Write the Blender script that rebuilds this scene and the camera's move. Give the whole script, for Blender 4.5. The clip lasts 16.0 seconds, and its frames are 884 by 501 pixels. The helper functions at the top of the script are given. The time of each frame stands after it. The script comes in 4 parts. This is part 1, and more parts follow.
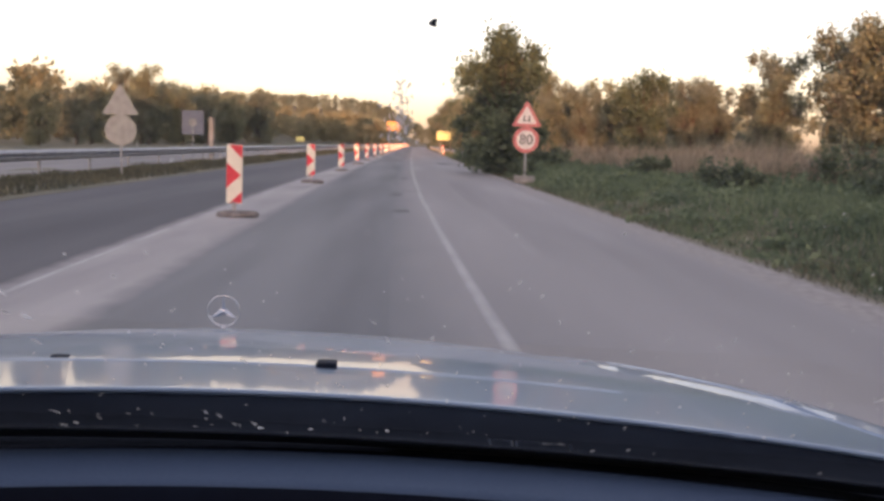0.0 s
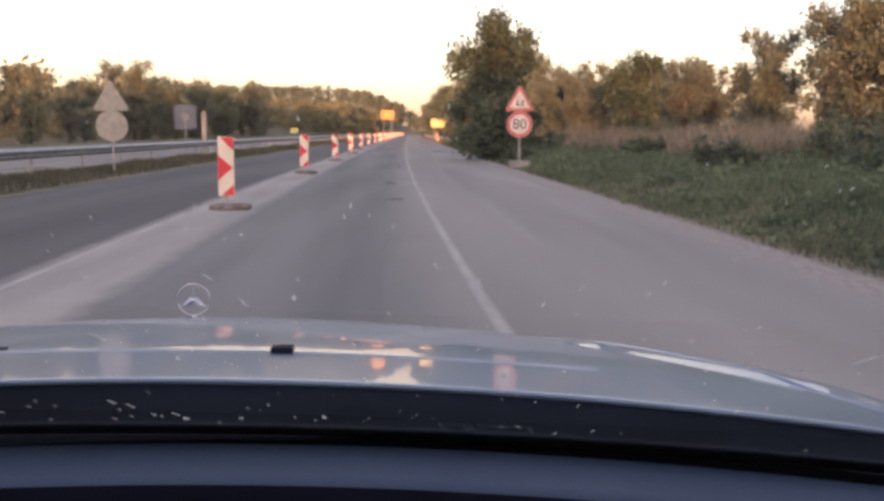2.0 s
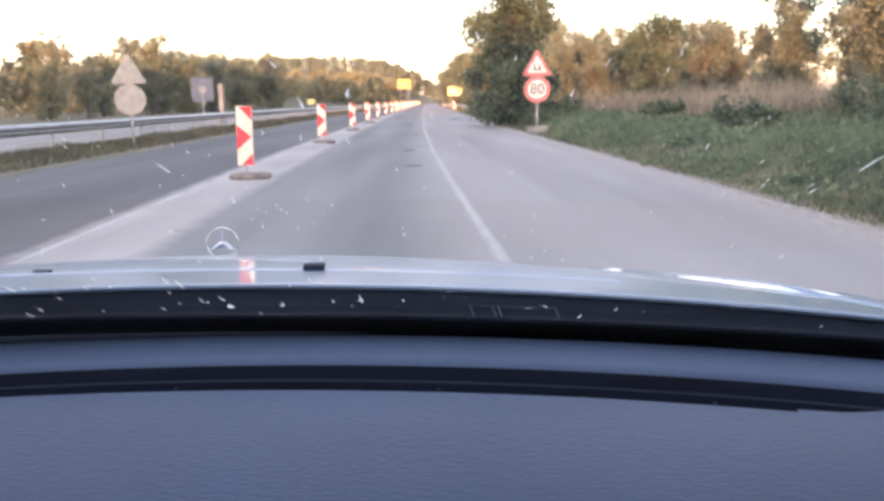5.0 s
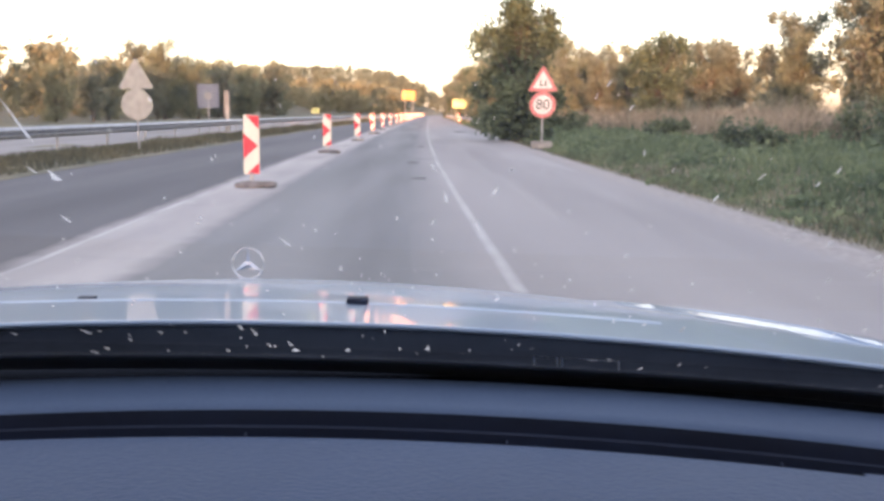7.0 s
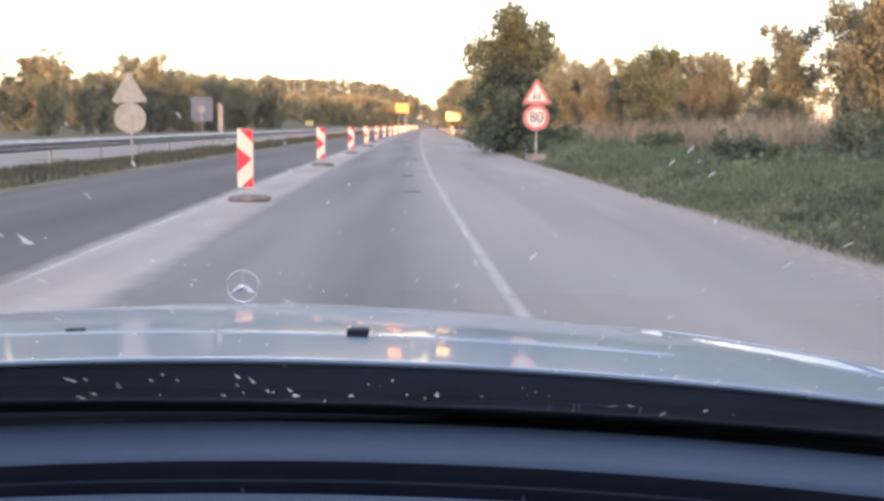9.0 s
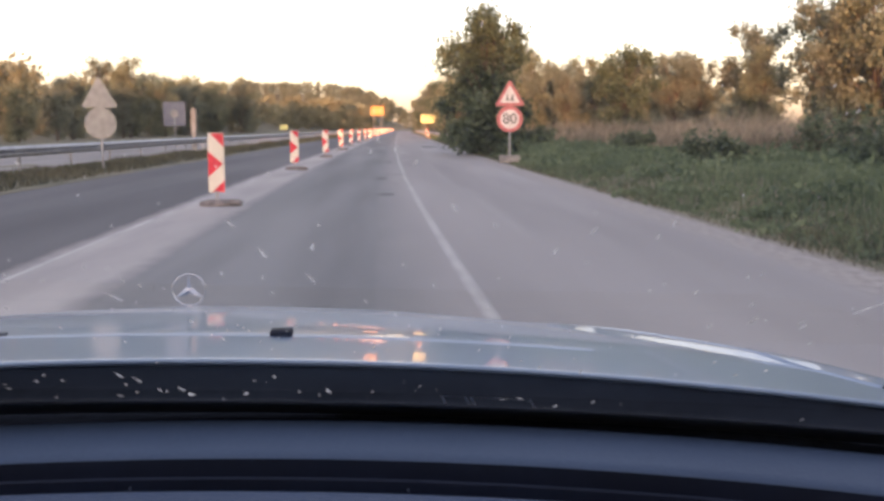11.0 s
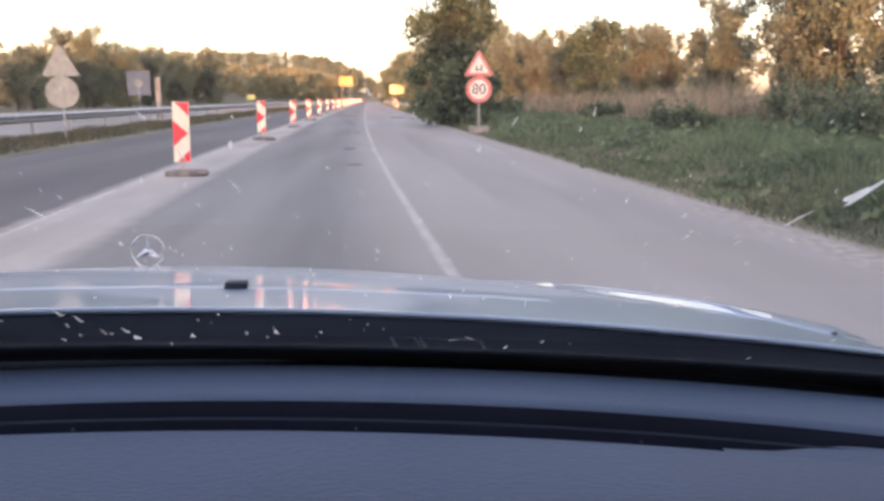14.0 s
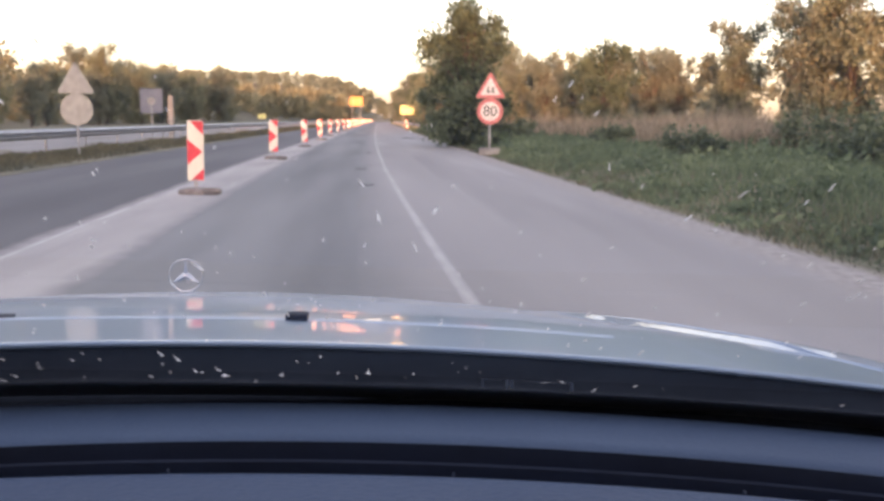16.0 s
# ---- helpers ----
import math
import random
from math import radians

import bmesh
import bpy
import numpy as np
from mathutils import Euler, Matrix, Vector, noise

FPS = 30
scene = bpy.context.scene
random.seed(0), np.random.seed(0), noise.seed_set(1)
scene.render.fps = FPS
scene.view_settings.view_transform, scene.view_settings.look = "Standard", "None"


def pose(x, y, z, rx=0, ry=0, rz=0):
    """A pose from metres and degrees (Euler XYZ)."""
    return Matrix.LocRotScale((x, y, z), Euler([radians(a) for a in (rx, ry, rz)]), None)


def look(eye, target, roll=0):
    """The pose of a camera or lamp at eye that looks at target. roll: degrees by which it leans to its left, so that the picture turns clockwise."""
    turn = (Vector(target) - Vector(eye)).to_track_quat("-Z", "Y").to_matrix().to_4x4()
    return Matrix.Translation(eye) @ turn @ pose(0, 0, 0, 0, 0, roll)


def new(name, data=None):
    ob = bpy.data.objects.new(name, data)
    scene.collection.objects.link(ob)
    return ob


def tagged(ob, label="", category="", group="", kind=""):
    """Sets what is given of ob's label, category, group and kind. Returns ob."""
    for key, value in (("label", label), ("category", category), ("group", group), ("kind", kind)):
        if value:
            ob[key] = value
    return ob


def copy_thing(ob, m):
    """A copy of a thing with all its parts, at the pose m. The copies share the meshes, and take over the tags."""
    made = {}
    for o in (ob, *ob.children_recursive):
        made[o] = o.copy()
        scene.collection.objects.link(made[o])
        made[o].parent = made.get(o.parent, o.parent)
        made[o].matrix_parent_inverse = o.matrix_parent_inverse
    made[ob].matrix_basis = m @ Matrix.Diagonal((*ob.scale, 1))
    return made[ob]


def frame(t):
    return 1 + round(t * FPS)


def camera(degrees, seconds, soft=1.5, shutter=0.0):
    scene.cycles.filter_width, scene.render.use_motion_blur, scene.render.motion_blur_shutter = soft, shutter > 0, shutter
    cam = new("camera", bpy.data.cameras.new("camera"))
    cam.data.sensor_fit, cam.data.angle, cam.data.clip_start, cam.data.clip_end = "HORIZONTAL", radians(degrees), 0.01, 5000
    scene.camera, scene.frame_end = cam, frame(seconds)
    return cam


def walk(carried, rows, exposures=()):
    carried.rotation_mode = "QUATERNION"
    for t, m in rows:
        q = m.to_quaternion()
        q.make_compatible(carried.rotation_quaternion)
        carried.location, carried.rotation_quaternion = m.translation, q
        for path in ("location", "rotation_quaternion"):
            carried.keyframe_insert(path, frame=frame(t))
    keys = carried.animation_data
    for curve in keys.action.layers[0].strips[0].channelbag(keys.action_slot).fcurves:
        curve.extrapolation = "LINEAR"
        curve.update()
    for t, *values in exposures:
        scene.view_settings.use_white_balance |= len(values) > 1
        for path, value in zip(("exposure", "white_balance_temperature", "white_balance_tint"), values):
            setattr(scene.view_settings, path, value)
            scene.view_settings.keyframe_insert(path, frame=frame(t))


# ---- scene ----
cam = camera(54.0, 16.0, soft=3.2)
PATH = [
    (0, pose(0.379, -0.028, 1.323, 83.04, -1.64, -1.80)),
    (0.5, pose(0.371, 0.011, 1.318, 83.23, -1.14, -1.23)),
    (1, pose(0.382, 0.021, 1.304, 82.55, -0.44, -0.58)),
    (1.5, pose(0.407, 0.030, 1.291, 81.71, -0.21, -1.26)),
    (2, pose(0.425, 0.039, 1.298, 82.24, -0.00, -2.15)),
    (2.5, pose(0.432, 0.033, 1.269, 81.37, 0.48, -2.99)),
    (3, pose(0.444, 0.020, 1.272, 80.18, 0.19, -2.72)),
    (5.5, pose(0.389, -0.001, 1.239, 80.22, 1.17, -0.69)),
    (6, pose(0.348, 0.009, 1.239, 79.98, 0.41, -0.59)),
    (6.5, pose(0.355, 0.010, 1.268, 80.94, -0.20, -0.41)),
    (7, pose(0.364, -0.004, 1.274, 80.99, -0.30, -0.78)),
    (7.5, pose(0.374, 0.011, 1.253, 80.72, -0.02, -1.72)),
    (8, pose(0.381, 0.009, 1.232, 80.20, 0.39, -2.07)),
    (8.5, pose(0.365, 0.034, 1.266, 80.43, 1.03, -1.73)),
    (9, pose(0.353, 0.040, 1.287, 81.80, -0.21, -1.20)),
    (9.5, pose(0.327, 0.038, 1.283, 83.21, -0.35, -1.27)),
    (10, pose(0.359, 0.032, 1.285, 82.67, -0.28, -1.72)),
    (12.5, pose(0.434, 0.028, 1.272, 81.20, 0.73, -3.97)),
    (13, pose(0.408, 0.034, 1.254, 80.58, 0.12, -4.57)),
    (13.5, pose(0.427, 0.027, 1.253, 80.32, 0.54, -4.67)),
    (14, pose(0.432, 0.030, 1.260, 80.07, 0.19, -4.80)),
    (14.5, pose(0.417, 0.036, 1.256, 80.46, 0.14, -4.57)),
    (15, pose(0.375, 0.047, 1.281, 81.72, -0.74, -4.41)),
    (15.5, pose(0.375, 0.038, 1.286, 81.61, -0.59, -4.34)),
    (16, pose(0.370, 0.042, 1.274, 81.42, -0.5, -4.18)),
]
# seconds, stops, kelvin, tint
EXPOSURE = [(0, 2.3, 7180, 35), (0.5, 2.1, 7280, 36), (1.0, 1.85, 7430, 38), (1.5, 2.02, 7430, 38), (2.0, 2.28, 7380, 37), (2.5, 2.5, 7380, 37), (3.0, 3.06, 7080, 34),
            (5.5, 3.3, 6800, 30), (7.5, 3.1, 6850, 30), (8.0, 3.06, 6850, 30), (8.5, 3.22, 6850, 30), (9.0, 3.05, 6900, 30), (9.5, 2.58, 7000, 31), (10.0, 2.45, 7050, 32),
            (12.5, 2.97, 7050, 33), (13.5, 3.0, 7050, 33), (14.5, 3.0, 7050, 33), (15.5, 2.85, 7050, 33), (16, 2.9, 7050, 33)]
walk(cam, PATH, EXPOSURE)

# ---- light: low evening sun behind the car, clear pale sky ----
SUN_ELEV, SUN_AZ = 4.0, 186.0      # degrees; azimuth clockwise from straight ahead (+y)
world = bpy.data.worlds.new("sky")
scene.world = world
world.use_nodes = True
wn = world.node_tree.nodes
sky = wn.new("ShaderNodeTexSky")
sky.sky_type = "NISHITA"
sky.sun_disc = False
sky.sun_elevation = radians(SUN_ELEV)
sky.sun_rotation = radians(SUN_AZ)
sky.air_density, sky.dust_density, sky.ozone_density = 1.0, 1.4, 1.4
hazy = wn.new("ShaderNodeHueSaturation")
hazy.inputs["Saturation"].default_value = 0.62
world.node_tree.links.new(sky.outputs["Color"], hazy.inputs["Color"])
world.node_tree.links.new(hazy.outputs["Color"], wn["Background"].inputs["Color"])
wn["Background"].inputs["Strength"].default_value = 0.15
sun_data = bpy.data.lights.new("sun", "SUN")
sun_data.energy, sun_data.angle, sun_data.color = 1.15, radians(0.6), (1.0, 0.5, 0.2)
sun = new("sun", sun_data)
az, el = radians(SUN_AZ), radians(SUN_ELEV)
toward = Vector((math.sin(az) * math.cos(el), math.cos(az) * math.cos(el), math.sin(el)))
sun.matrix_world = look(toward * 200, (0, 0, 0))


# ---- materials ----
def mat(name, dark, light, scale=6.0, fine=60.0, rough=0.6, bump=0.15, metallic=0.0, coat=0.0,
        stretch=(1, 1, 1), island=0.0, sheen=0.0, through_light=0.0, contrast=(0.35, 0.65), bump_dist=0.02, spec=0.5, grain=(1, 1, 1)):
    """A two-scale procedural surface between two base colours."""
    m = bpy.data.materials.new(name)
    m.use_nodes = True
    n, l = m.node_tree.nodes, m.node_tree.links
    b = n["Principled BSDF"]
    tc, mp = n.new("ShaderNodeTexCoord"), n.new("ShaderNodeMapping")
    mp.inputs["Scale"].default_value = stretch
    l.new(tc.outputs["Object"], mp.inputs["Vector"])
    n1, n2 = n.new("ShaderNodeTexNoise"), n.new("ShaderNodeTexNoise")
    n1.inputs["Scale"].default_value, n1.inputs["Detail"].default_value = scale, 5
    n2.inputs["Scale"].default_value, n2.inputs["Detail"].default_value = fine, 3
    l.new(mp.outputs["Vector"], n1.inputs["Vector"])
    mg = n.new("ShaderNodeMapping")
    mg.inputs["Scale"].default_value = grain
    l.new(tc.outputs["Object"], mg.inputs["Vector"])
    l.new(mg.outputs["Vector"], n2.inputs["Vector"])
    mx = n.new("ShaderNodeMath")
    mx.operation = "MULTIPLY_ADD"
    mx.inputs[1].default_value, mx.inputs[2].default_value = 0.3, -0.15
    l.new(n2.outputs["Fac"], mx.inputs[0])
    add = n.new("ShaderNodeMath")
    add.operation = "ADD"
    l.new(n1.outputs["Fac"], add.inputs[0])
    l.new(mx.outputs[0], add.inputs[1])
    last = add.outputs[0]
    if island:
        g, ad = n.new("ShaderNodeNewGeometry"), n.new("ShaderNodeMath")
        sc = n.new("ShaderNodeMath")
        sc.operation = "MULTIPLY_ADD"
        sc.inputs[1].default_value, sc.inputs[2].default_value = island, -island / 2
        l.new(g.outputs["Random Per Island"], sc.inputs[0])
        ad.operation = "ADD"
        l.new(last, ad.inputs[0])
        l.new(sc.outputs[0], ad.inputs[1])
        last = ad.outputs[0]
    r = n.new("ShaderNodeValToRGB")
    r.color_ramp.elements[0].position, r.color_ramp.elements[1].position = contrast
    r.color_ramp.elements[0].color, r.color_ramp.elements[1].color = (*dark, 1), (*light, 1)
    l.new(last, r.inputs["Fac"])
    l.new(r.outputs["Color"], b.inputs["Base Color"])
    b.inputs["Roughness"].default_value, b.inputs["Metallic"].default_value = rough, metallic
    b.inputs["Coat Weight"].default_value, b.inputs["Coat Roughness"].default_value = coat, 0.03
    b.inputs["Sheen Weight"].default_value = sheen
    b.inputs["Specular IOR Level"].default_value = spec
    if bump:
        bp = n.new("ShaderNodeBump")
        bp.inputs["Strength"].default_value, bp.inputs["Distance"].default_value = bump, bump_dist
        l.new(n2.outputs["Fac"], bp.inputs["Height"])
        l.new(bp.outputs["Normal"], b.inputs["Normal"])
    if through_light:
        t, mixer, out = n.new("ShaderNodeBsdfTranslucent"), n.new("ShaderNodeMixShader"), n["Material Output"]
        l.new(r.outputs["Color"], t.inputs["Color"])
        mixer.inputs["Fac"].default_value = through_light
        l.new(b.outputs[0], mixer.inputs[1])
        l.new(t.outputs[0], mixer.inputs[2])
        l.new(mixer.outputs[0], out.inputs["Surface"])
    return m


def glass_mat(name, tint, gloss):
    """A thin pane: lets light straight through and mirrors faintly, more at a slant."""
    m = bpy.data.materials.new(name)
    m.use_nodes = True
    n, l = m.node_tree.nodes, m.node_tree.links
    n.remove(n["Principled BSDF"])
    tr, gl, mx, fr, sc = (n.new("ShaderNodeBsdfTransparent"), n.new("ShaderNodeBsdfGlossy"), n.new("ShaderNodeMixShader"),
                          n.new("ShaderNodeFresnel"), n.new("ShaderNodeMath"))
    tr.inputs["Color"].default_value = (*tint, 1)
    gl.inputs["Roughness"].default_value = 0.02
    fr.inputs["IOR"].default_value = 1.45
    sc.operation = "MULTIPLY"
    sc.inputs[1].default_value = gloss
    l.new(fr.outputs[0], sc.inputs[0])
    l.new(sc.outputs[0], mx.inputs["Fac"])
    l.new(tr.outputs[0], mx.inputs[1])
    l.new(gl.outputs[0], mx.inputs[2])
    l.new(mx.outputs[0], n["Material Output"].inputs["Surface"])
    return m


def film_mat(name):
    """A thin see-through crust of dried dirt that scatters part of the daylight."""
    m = bpy.data.materials.new(name)
    m.use_nodes = True
    n, l = m.node_tree.nodes, m.node_tree.links
    n.remove(n["Principled BSDF"])
    tr, ts, df, mx, mo = (n.new("ShaderNodeBsdfTransparent"), n.new("ShaderNodeBsdfTranslucent"), n.new("ShaderNodeBsdfDiffuse"),
                          n.new("ShaderNodeMixShader"), n.new("ShaderNodeMixShader"))
    ts.inputs["Color"].default_value = (0.9, 0.88, 0.86, 1)
    df.inputs["Color"].default_value = (0.8, 0.79, 0.77, 1)
    mx.inputs["Fac"].default_value, mo.inputs["Fac"].default_value = 0.2, 0.55
    l.new(ts.outputs[0], mx.inputs[1])
    l.new(df.outputs[0], mx.inputs[2])
    l.new(tr.outputs[0], mo.inputs[1])
    l.new(mx.outputs[0], mo.inputs[2])
    l.new(mo.outputs[0], n["Material Output"].inputs["Surface"])
    return m


ASPHALT = mat("asphalt", (0.15, 0.158, 0.162), (0.24, 0.249, 0.252), 0.55, 45, 0.85, 0.35, stretch=(1.6, 0.12, 1))
ASPHALT_PALE = mat("asphalt_pale", (0.27, 0.264, 0.26), (0.37, 0.362, 0.355), 0.5, 45, 0.88, 0.35, stretch=(1.3, 0.12, 1))
ASPHALT_WORN = mat("asphalt_worn", (0.27, 0.264, 0.26), (0.37, 0.362, 0.355), 0.5, 45, 0.88, 0.35, stretch=(1.3, 0.12, 1))
ASPHALT_DARK = mat("asphalt_dark", (0.07, 0.072, 0.076), (0.118, 0.118, 0.123), 0.5, 45, 0.8, 0.3, stretch=(1.2, 0.1, 1))
ASPHALT_FAR = mat("asphalt_far", (0.2, 0.195, 0.19), (0.3, 0.29, 0.28), 0.5, 30, 0.85, 0.2, stretch=(1, 0.1, 1))
DUST = mat("dust", (0.34, 0.332, 0.325), (0.46, 0.445, 0.43), 0.9, 30, 0.92, 0.4, stretch=(1.5, 0.25, 1))
GRAVEL = mat("gravel", (0.26, 0.245, 0.23), (0.42, 0.4, 0.375), 9.0, 60, 0.95, 0.35, bump_dist=0.015)
TAR = mat("tar", (0.075, 0.075, 0.078), (0.15, 0.15, 0.152), 3, 40, 0.75, 0.3)
LINE_PAINT = mat("line_paint", (0.34, 0.336, 0.33), (0.47, 0.465, 0.455), 2.5, 22, 0.7, 0.3, stretch=(1, 0.5, 1))
OLD_PAINT = mat("old_line_paint", (0.35, 0.346, 0.342), (0.56, 0.555, 0.547), 2.0, 22, 0.75, 0.3, stretch=(1, 0.4, 1))
SOIL = mat("soil", (0.11, 0.115, 0.07), (0.27, 0.24, 0.155), 0.25, 6, 0.95, 0.6, bump_dist=0.06)
GRASS = mat("grass", (0.098, 0.142, 0.08), (0.195, 0.25, 0.142), 0.5, 8, 0.7, 0.0, island=0.3, through_light=0.4)
GRASS_DRY = mat("grass_dry", (0.17, 0.145, 0.105), (0.36, 0.3, 0.215), 0.6, 8, 0.75, 0.0, island=0.5, through_light=0.25)
MEDIAN_GRASS = mat("median_grass", (0.06, 0.066, 0.038), (0.16, 0.145, 0.085), 0.5, 8, 0.75, 0.0, island=0.5, through_light=0.2)
LEAF_GREEN = mat("leaf_green", (0.075, 0.105, 0.06), (0.15, 0.185, 0.105), 0.8, 6, 0.6, 0.0, island=0.4, through_light=0.35)
LEAF_OLIVE = mat("leaf_olive", (0.19, 0.204, 0.124), (0.29, 0.302, 0.186), 0.5, 6, 0.62, 0.0, island=0.24, through_light=0.45)
# paler, flatter leaf colour that paints in distance haze and warm sun
LEAF_HAZE = mat("leaf_haze", (0.26, 0.25, 0.15), (0.37, 0.345, 0.21), 0.06, 6, 0.65, 0.0, island=0.2, through_light=0.5)
LEAF_BROWN = mat("leaf_brown", (0.168, 0.188, 0.13), (0.255, 0.272, 0.19), 0.5, 6, 0.65, 0.0, island=0.3, through_light=0.4)
BARK = mat("bark", (0.06, 0.045, 0.032), (0.17, 0.135, 0.1), 8, 50, 0.9, 0.7, stretch=(1, 1, 0.2))
STEEL = mat("galvanised_steel", (0.26, 0.265, 0.28), (0.4, 0.405, 0.42), 5, 60, 0.45, 0.1, metallic=0.55)
POST_STEEL = mat("post_steel", (0.28, 0.28, 0.28), (0.45, 0.45, 0.44), 6, 60, 0.55, 0.1, metallic=0.4)
RED = mat("red_sheeting", (0.62, 0.022, 0.035), (0.78, 0.04, 0.06), 6, 60, 0.4, 0.03)
WHITE = mat("white_sheeting", (0.66, 0.61, 0.5), (0.77, 0.72, 0.6), 6, 60, 0.4, 0.03)
FADED_RED = mat("faded_red", (0.5, 0.13, 0.12), (0.68, 0.2, 0.18), 5, 50, 0.5, 0.03)
SIGN_WHITE = mat("sign_white", (0.62, 0.55, 0.5), (0.74, 0.68, 0.62), 5, 50, 0.5, 0.03)
SIGN_GREY = mat("sign_grey", (0.27, 0.262, 0.24), (0.37, 0.36, 0.33), 5, 50, 0.55, 0.05)
SIGN_BLACK = mat("sign_black", (0.05, 0.045, 0.04), (0.1, 0.09, 0.085), 5, 50, 0.5, 0.0)
BOARD_YELLOW = mat("board_yellow", (0.74, 0.7, 0.24), (0.85, 0.82, 0.36), 3, 30, 0.45, 0.03)
BOARD_GREEN = mat("board_green", (0.1, 0.3, 0.12), (0.16, 0.4, 0.18), 3, 30, 0.45, 0.03)
BOARD_ORANGE = mat("board_orange", (0.6, 0.23, 0.012), (0.7, 0.3, 0.02), 2, 20, 0.45, 0.03)
RUBBER = mat("recycled_rubber", (0.15, 0.135, 0.128), (0.25, 0.225, 0.21), 9, 70, 0.9, 0.5)
SANDBAG = mat("sandbag", (0.12, 0.11, 0.102), (0.22, 0.2, 0.185), 12, 90, 0.95, 0.5)
CONCRETE = mat("concrete", (0.2, 0.195, 0.185), (0.32, 0.31, 0.29), 4, 50, 0.9, 0.4)
PAINT = mat("silver_paint", (0.165, 0.245, 0.345), (0.205, 0.293, 0.4), 3, 900, 0.5, 0.0, metallic=0.5, coat=0.75)
CHROME = mat("chrome", (0.66, 0.67, 0.69), (0.78, 0.79, 0.81), 3, 60, 0.08, 0.0, metallic=1.0)
LEDGE = mat("ledge_skin", (0.052, 0.083, 0.137), (0.069, 0.107, 0.17), 2.0, 300, 0.6, 0.4, bump_dist=0.0012, spec=0.2)
DASH = mat("dashboard_skin", (0.0135, 0.037, 0.087), (0.0215, 0.053, 0.116), 2.0, 330, 0.55, 0.6, bump_dist=0.0016, spec=0.22, grain=(0.5, 1, 1))
BLACK_PLASTIC = mat("black_plastic", (0.004, 0.0078, 0.0195), (0.0072, 0.0136, 0.0315), 6, 90, 0.75, 0.1, bump_dist=0.003, spec=0.3)
BORDER_INK = mat("border_ink", (0.014, 0.023, 0.039), (0.02, 0.031, 0.051), 6, 90, 0.5, 0.0, spec=0.3)
BORDER_STEP = mat("border_step", (0.008, 0.0135, 0.026), (0.012, 0.019, 0.036), 6, 90, 0.55, 0.0, spec=0.3)
RIB_PLASTIC = mat("rib_plastic", (0.008, 0.0135, 0.027), (0.013, 0.02, 0.038), 8, 90, 0.7, 0.1, bump_dist=0.003, spec=0.2)
COWL_PLASTIC = mat("cowl_plastic", (0.005, 0.008, 0.0135), (0.014, 0.02, 0.03), 7, 80, 0.75, 0.2, bump_dist=0.004, stretch=(0.3, 3, 1), spec=0.2)
TYRE = mat("tyre", (0.02, 0.02, 0.02), (0.04, 0.04, 0.04), 6, 60, 0.85, 0.2)
TRIM_CLOTH = mat("cabin_lining", (0.1, 0.1, 0.11), (0.16, 0.16, 0.17), 6, 200, 0.95, 0.2)
SPLAT = mat("dried_splat", (0.8, 0.79, 0.76), (0.92, 0.91, 0.88), 200, 900, 0.8, 0.0, through_light=0.75)
FILM = film_mat("dried_film")
STICKER = mat("clear_sticker", (0.5, 0.52, 0.54), (0.7, 0.72, 0.74), 20, 200, 0.4, 0.0)
BOARD_BLUE = mat("board_blue", (0.1, 0.115, 0.15), (0.14, 0.155, 0.19), 3, 30, 0.6, 0.03)
GLASS = glass_mat("windscreen_glass", (0.97, 0.975, 0.975), 0.14)
SIDE_GLASS = glass_mat("side_glass", (0.75, 0.8, 0.8), 0.8)


# ---- builders ----
def finish(bm, name, material, smooth=False):
    bmesh.ops.recalc_face_normals(bm, faces=bm.faces)
    me = bpy.data.meshes.new(name)
    bm.to_mesh(me)
    bm.free()
    me.materials.append(material)
    if smooth:
        for p in me.polygons:
            p.use_smooth = True
    return me


def part(name, bm, material, parent, label="", smooth=False):
    """One mesh object under a thing, or under a part."""
    ob = new(name, finish(bm, name, material, smooth))
    ob.parent = parent
    return tagged(ob, label)


def thing(name, label, category, at=(0, 0, 0), turn=0.0, group=""):
    e = new(name)
    e.empty_display_size = 0.2
    e.matrix_basis = pose(*at, 0, 0, turn)
    return tagged(e, label, category, group)


def box(bm, size, at=(0, 0, 0), bevel=0.0, turn=None):
    got = bmesh.ops.create_cube(bm, size=1.0)["verts"]
    m = Matrix.Translation(at) @ (turn if turn else Matrix()) @ Matrix.Diagonal((*size, 1))
    bmesh.ops.transform(bm, matrix=m, verts=got)
    if bevel:
        edges = list({e for v in got for e in v.link_edges})
        bmesh.ops.bevel(bm, geom=edges, offset=bevel, segments=2, profile=0.6, affect="EDGES")
    return bm


def rod(bm, a, b, r0, r1=None, seg=8):
    a, b = Vector(a), Vector(b)
    r1 = r0 if r1 is None else r1
    q = (b - a).to_track_quat("Z", "Y").to_matrix().to_4x4()
    bmesh.ops.create_cone(bm, cap_ends=True, segments=seg, radius1=r0, radius2=r1, depth=(b - a).length,
                          matrix=Matrix.Translation((a + b) / 2) @ q)
    return bm


def grid(bm, rows, close=False):
    """A skin through rows of points, all of one length."""
    vs = [[bm.verts.new(p) for p in r] for r in rows]
    for i in range(len(vs) - 1):
        k = len(vs[i])
        for j in range(k if close else k - 1):
            bm.faces.new((vs[i][j], vs[i][(j + 1) % k], vs[i + 1][(j + 1) % k], vs[i + 1][j]))
    return vs


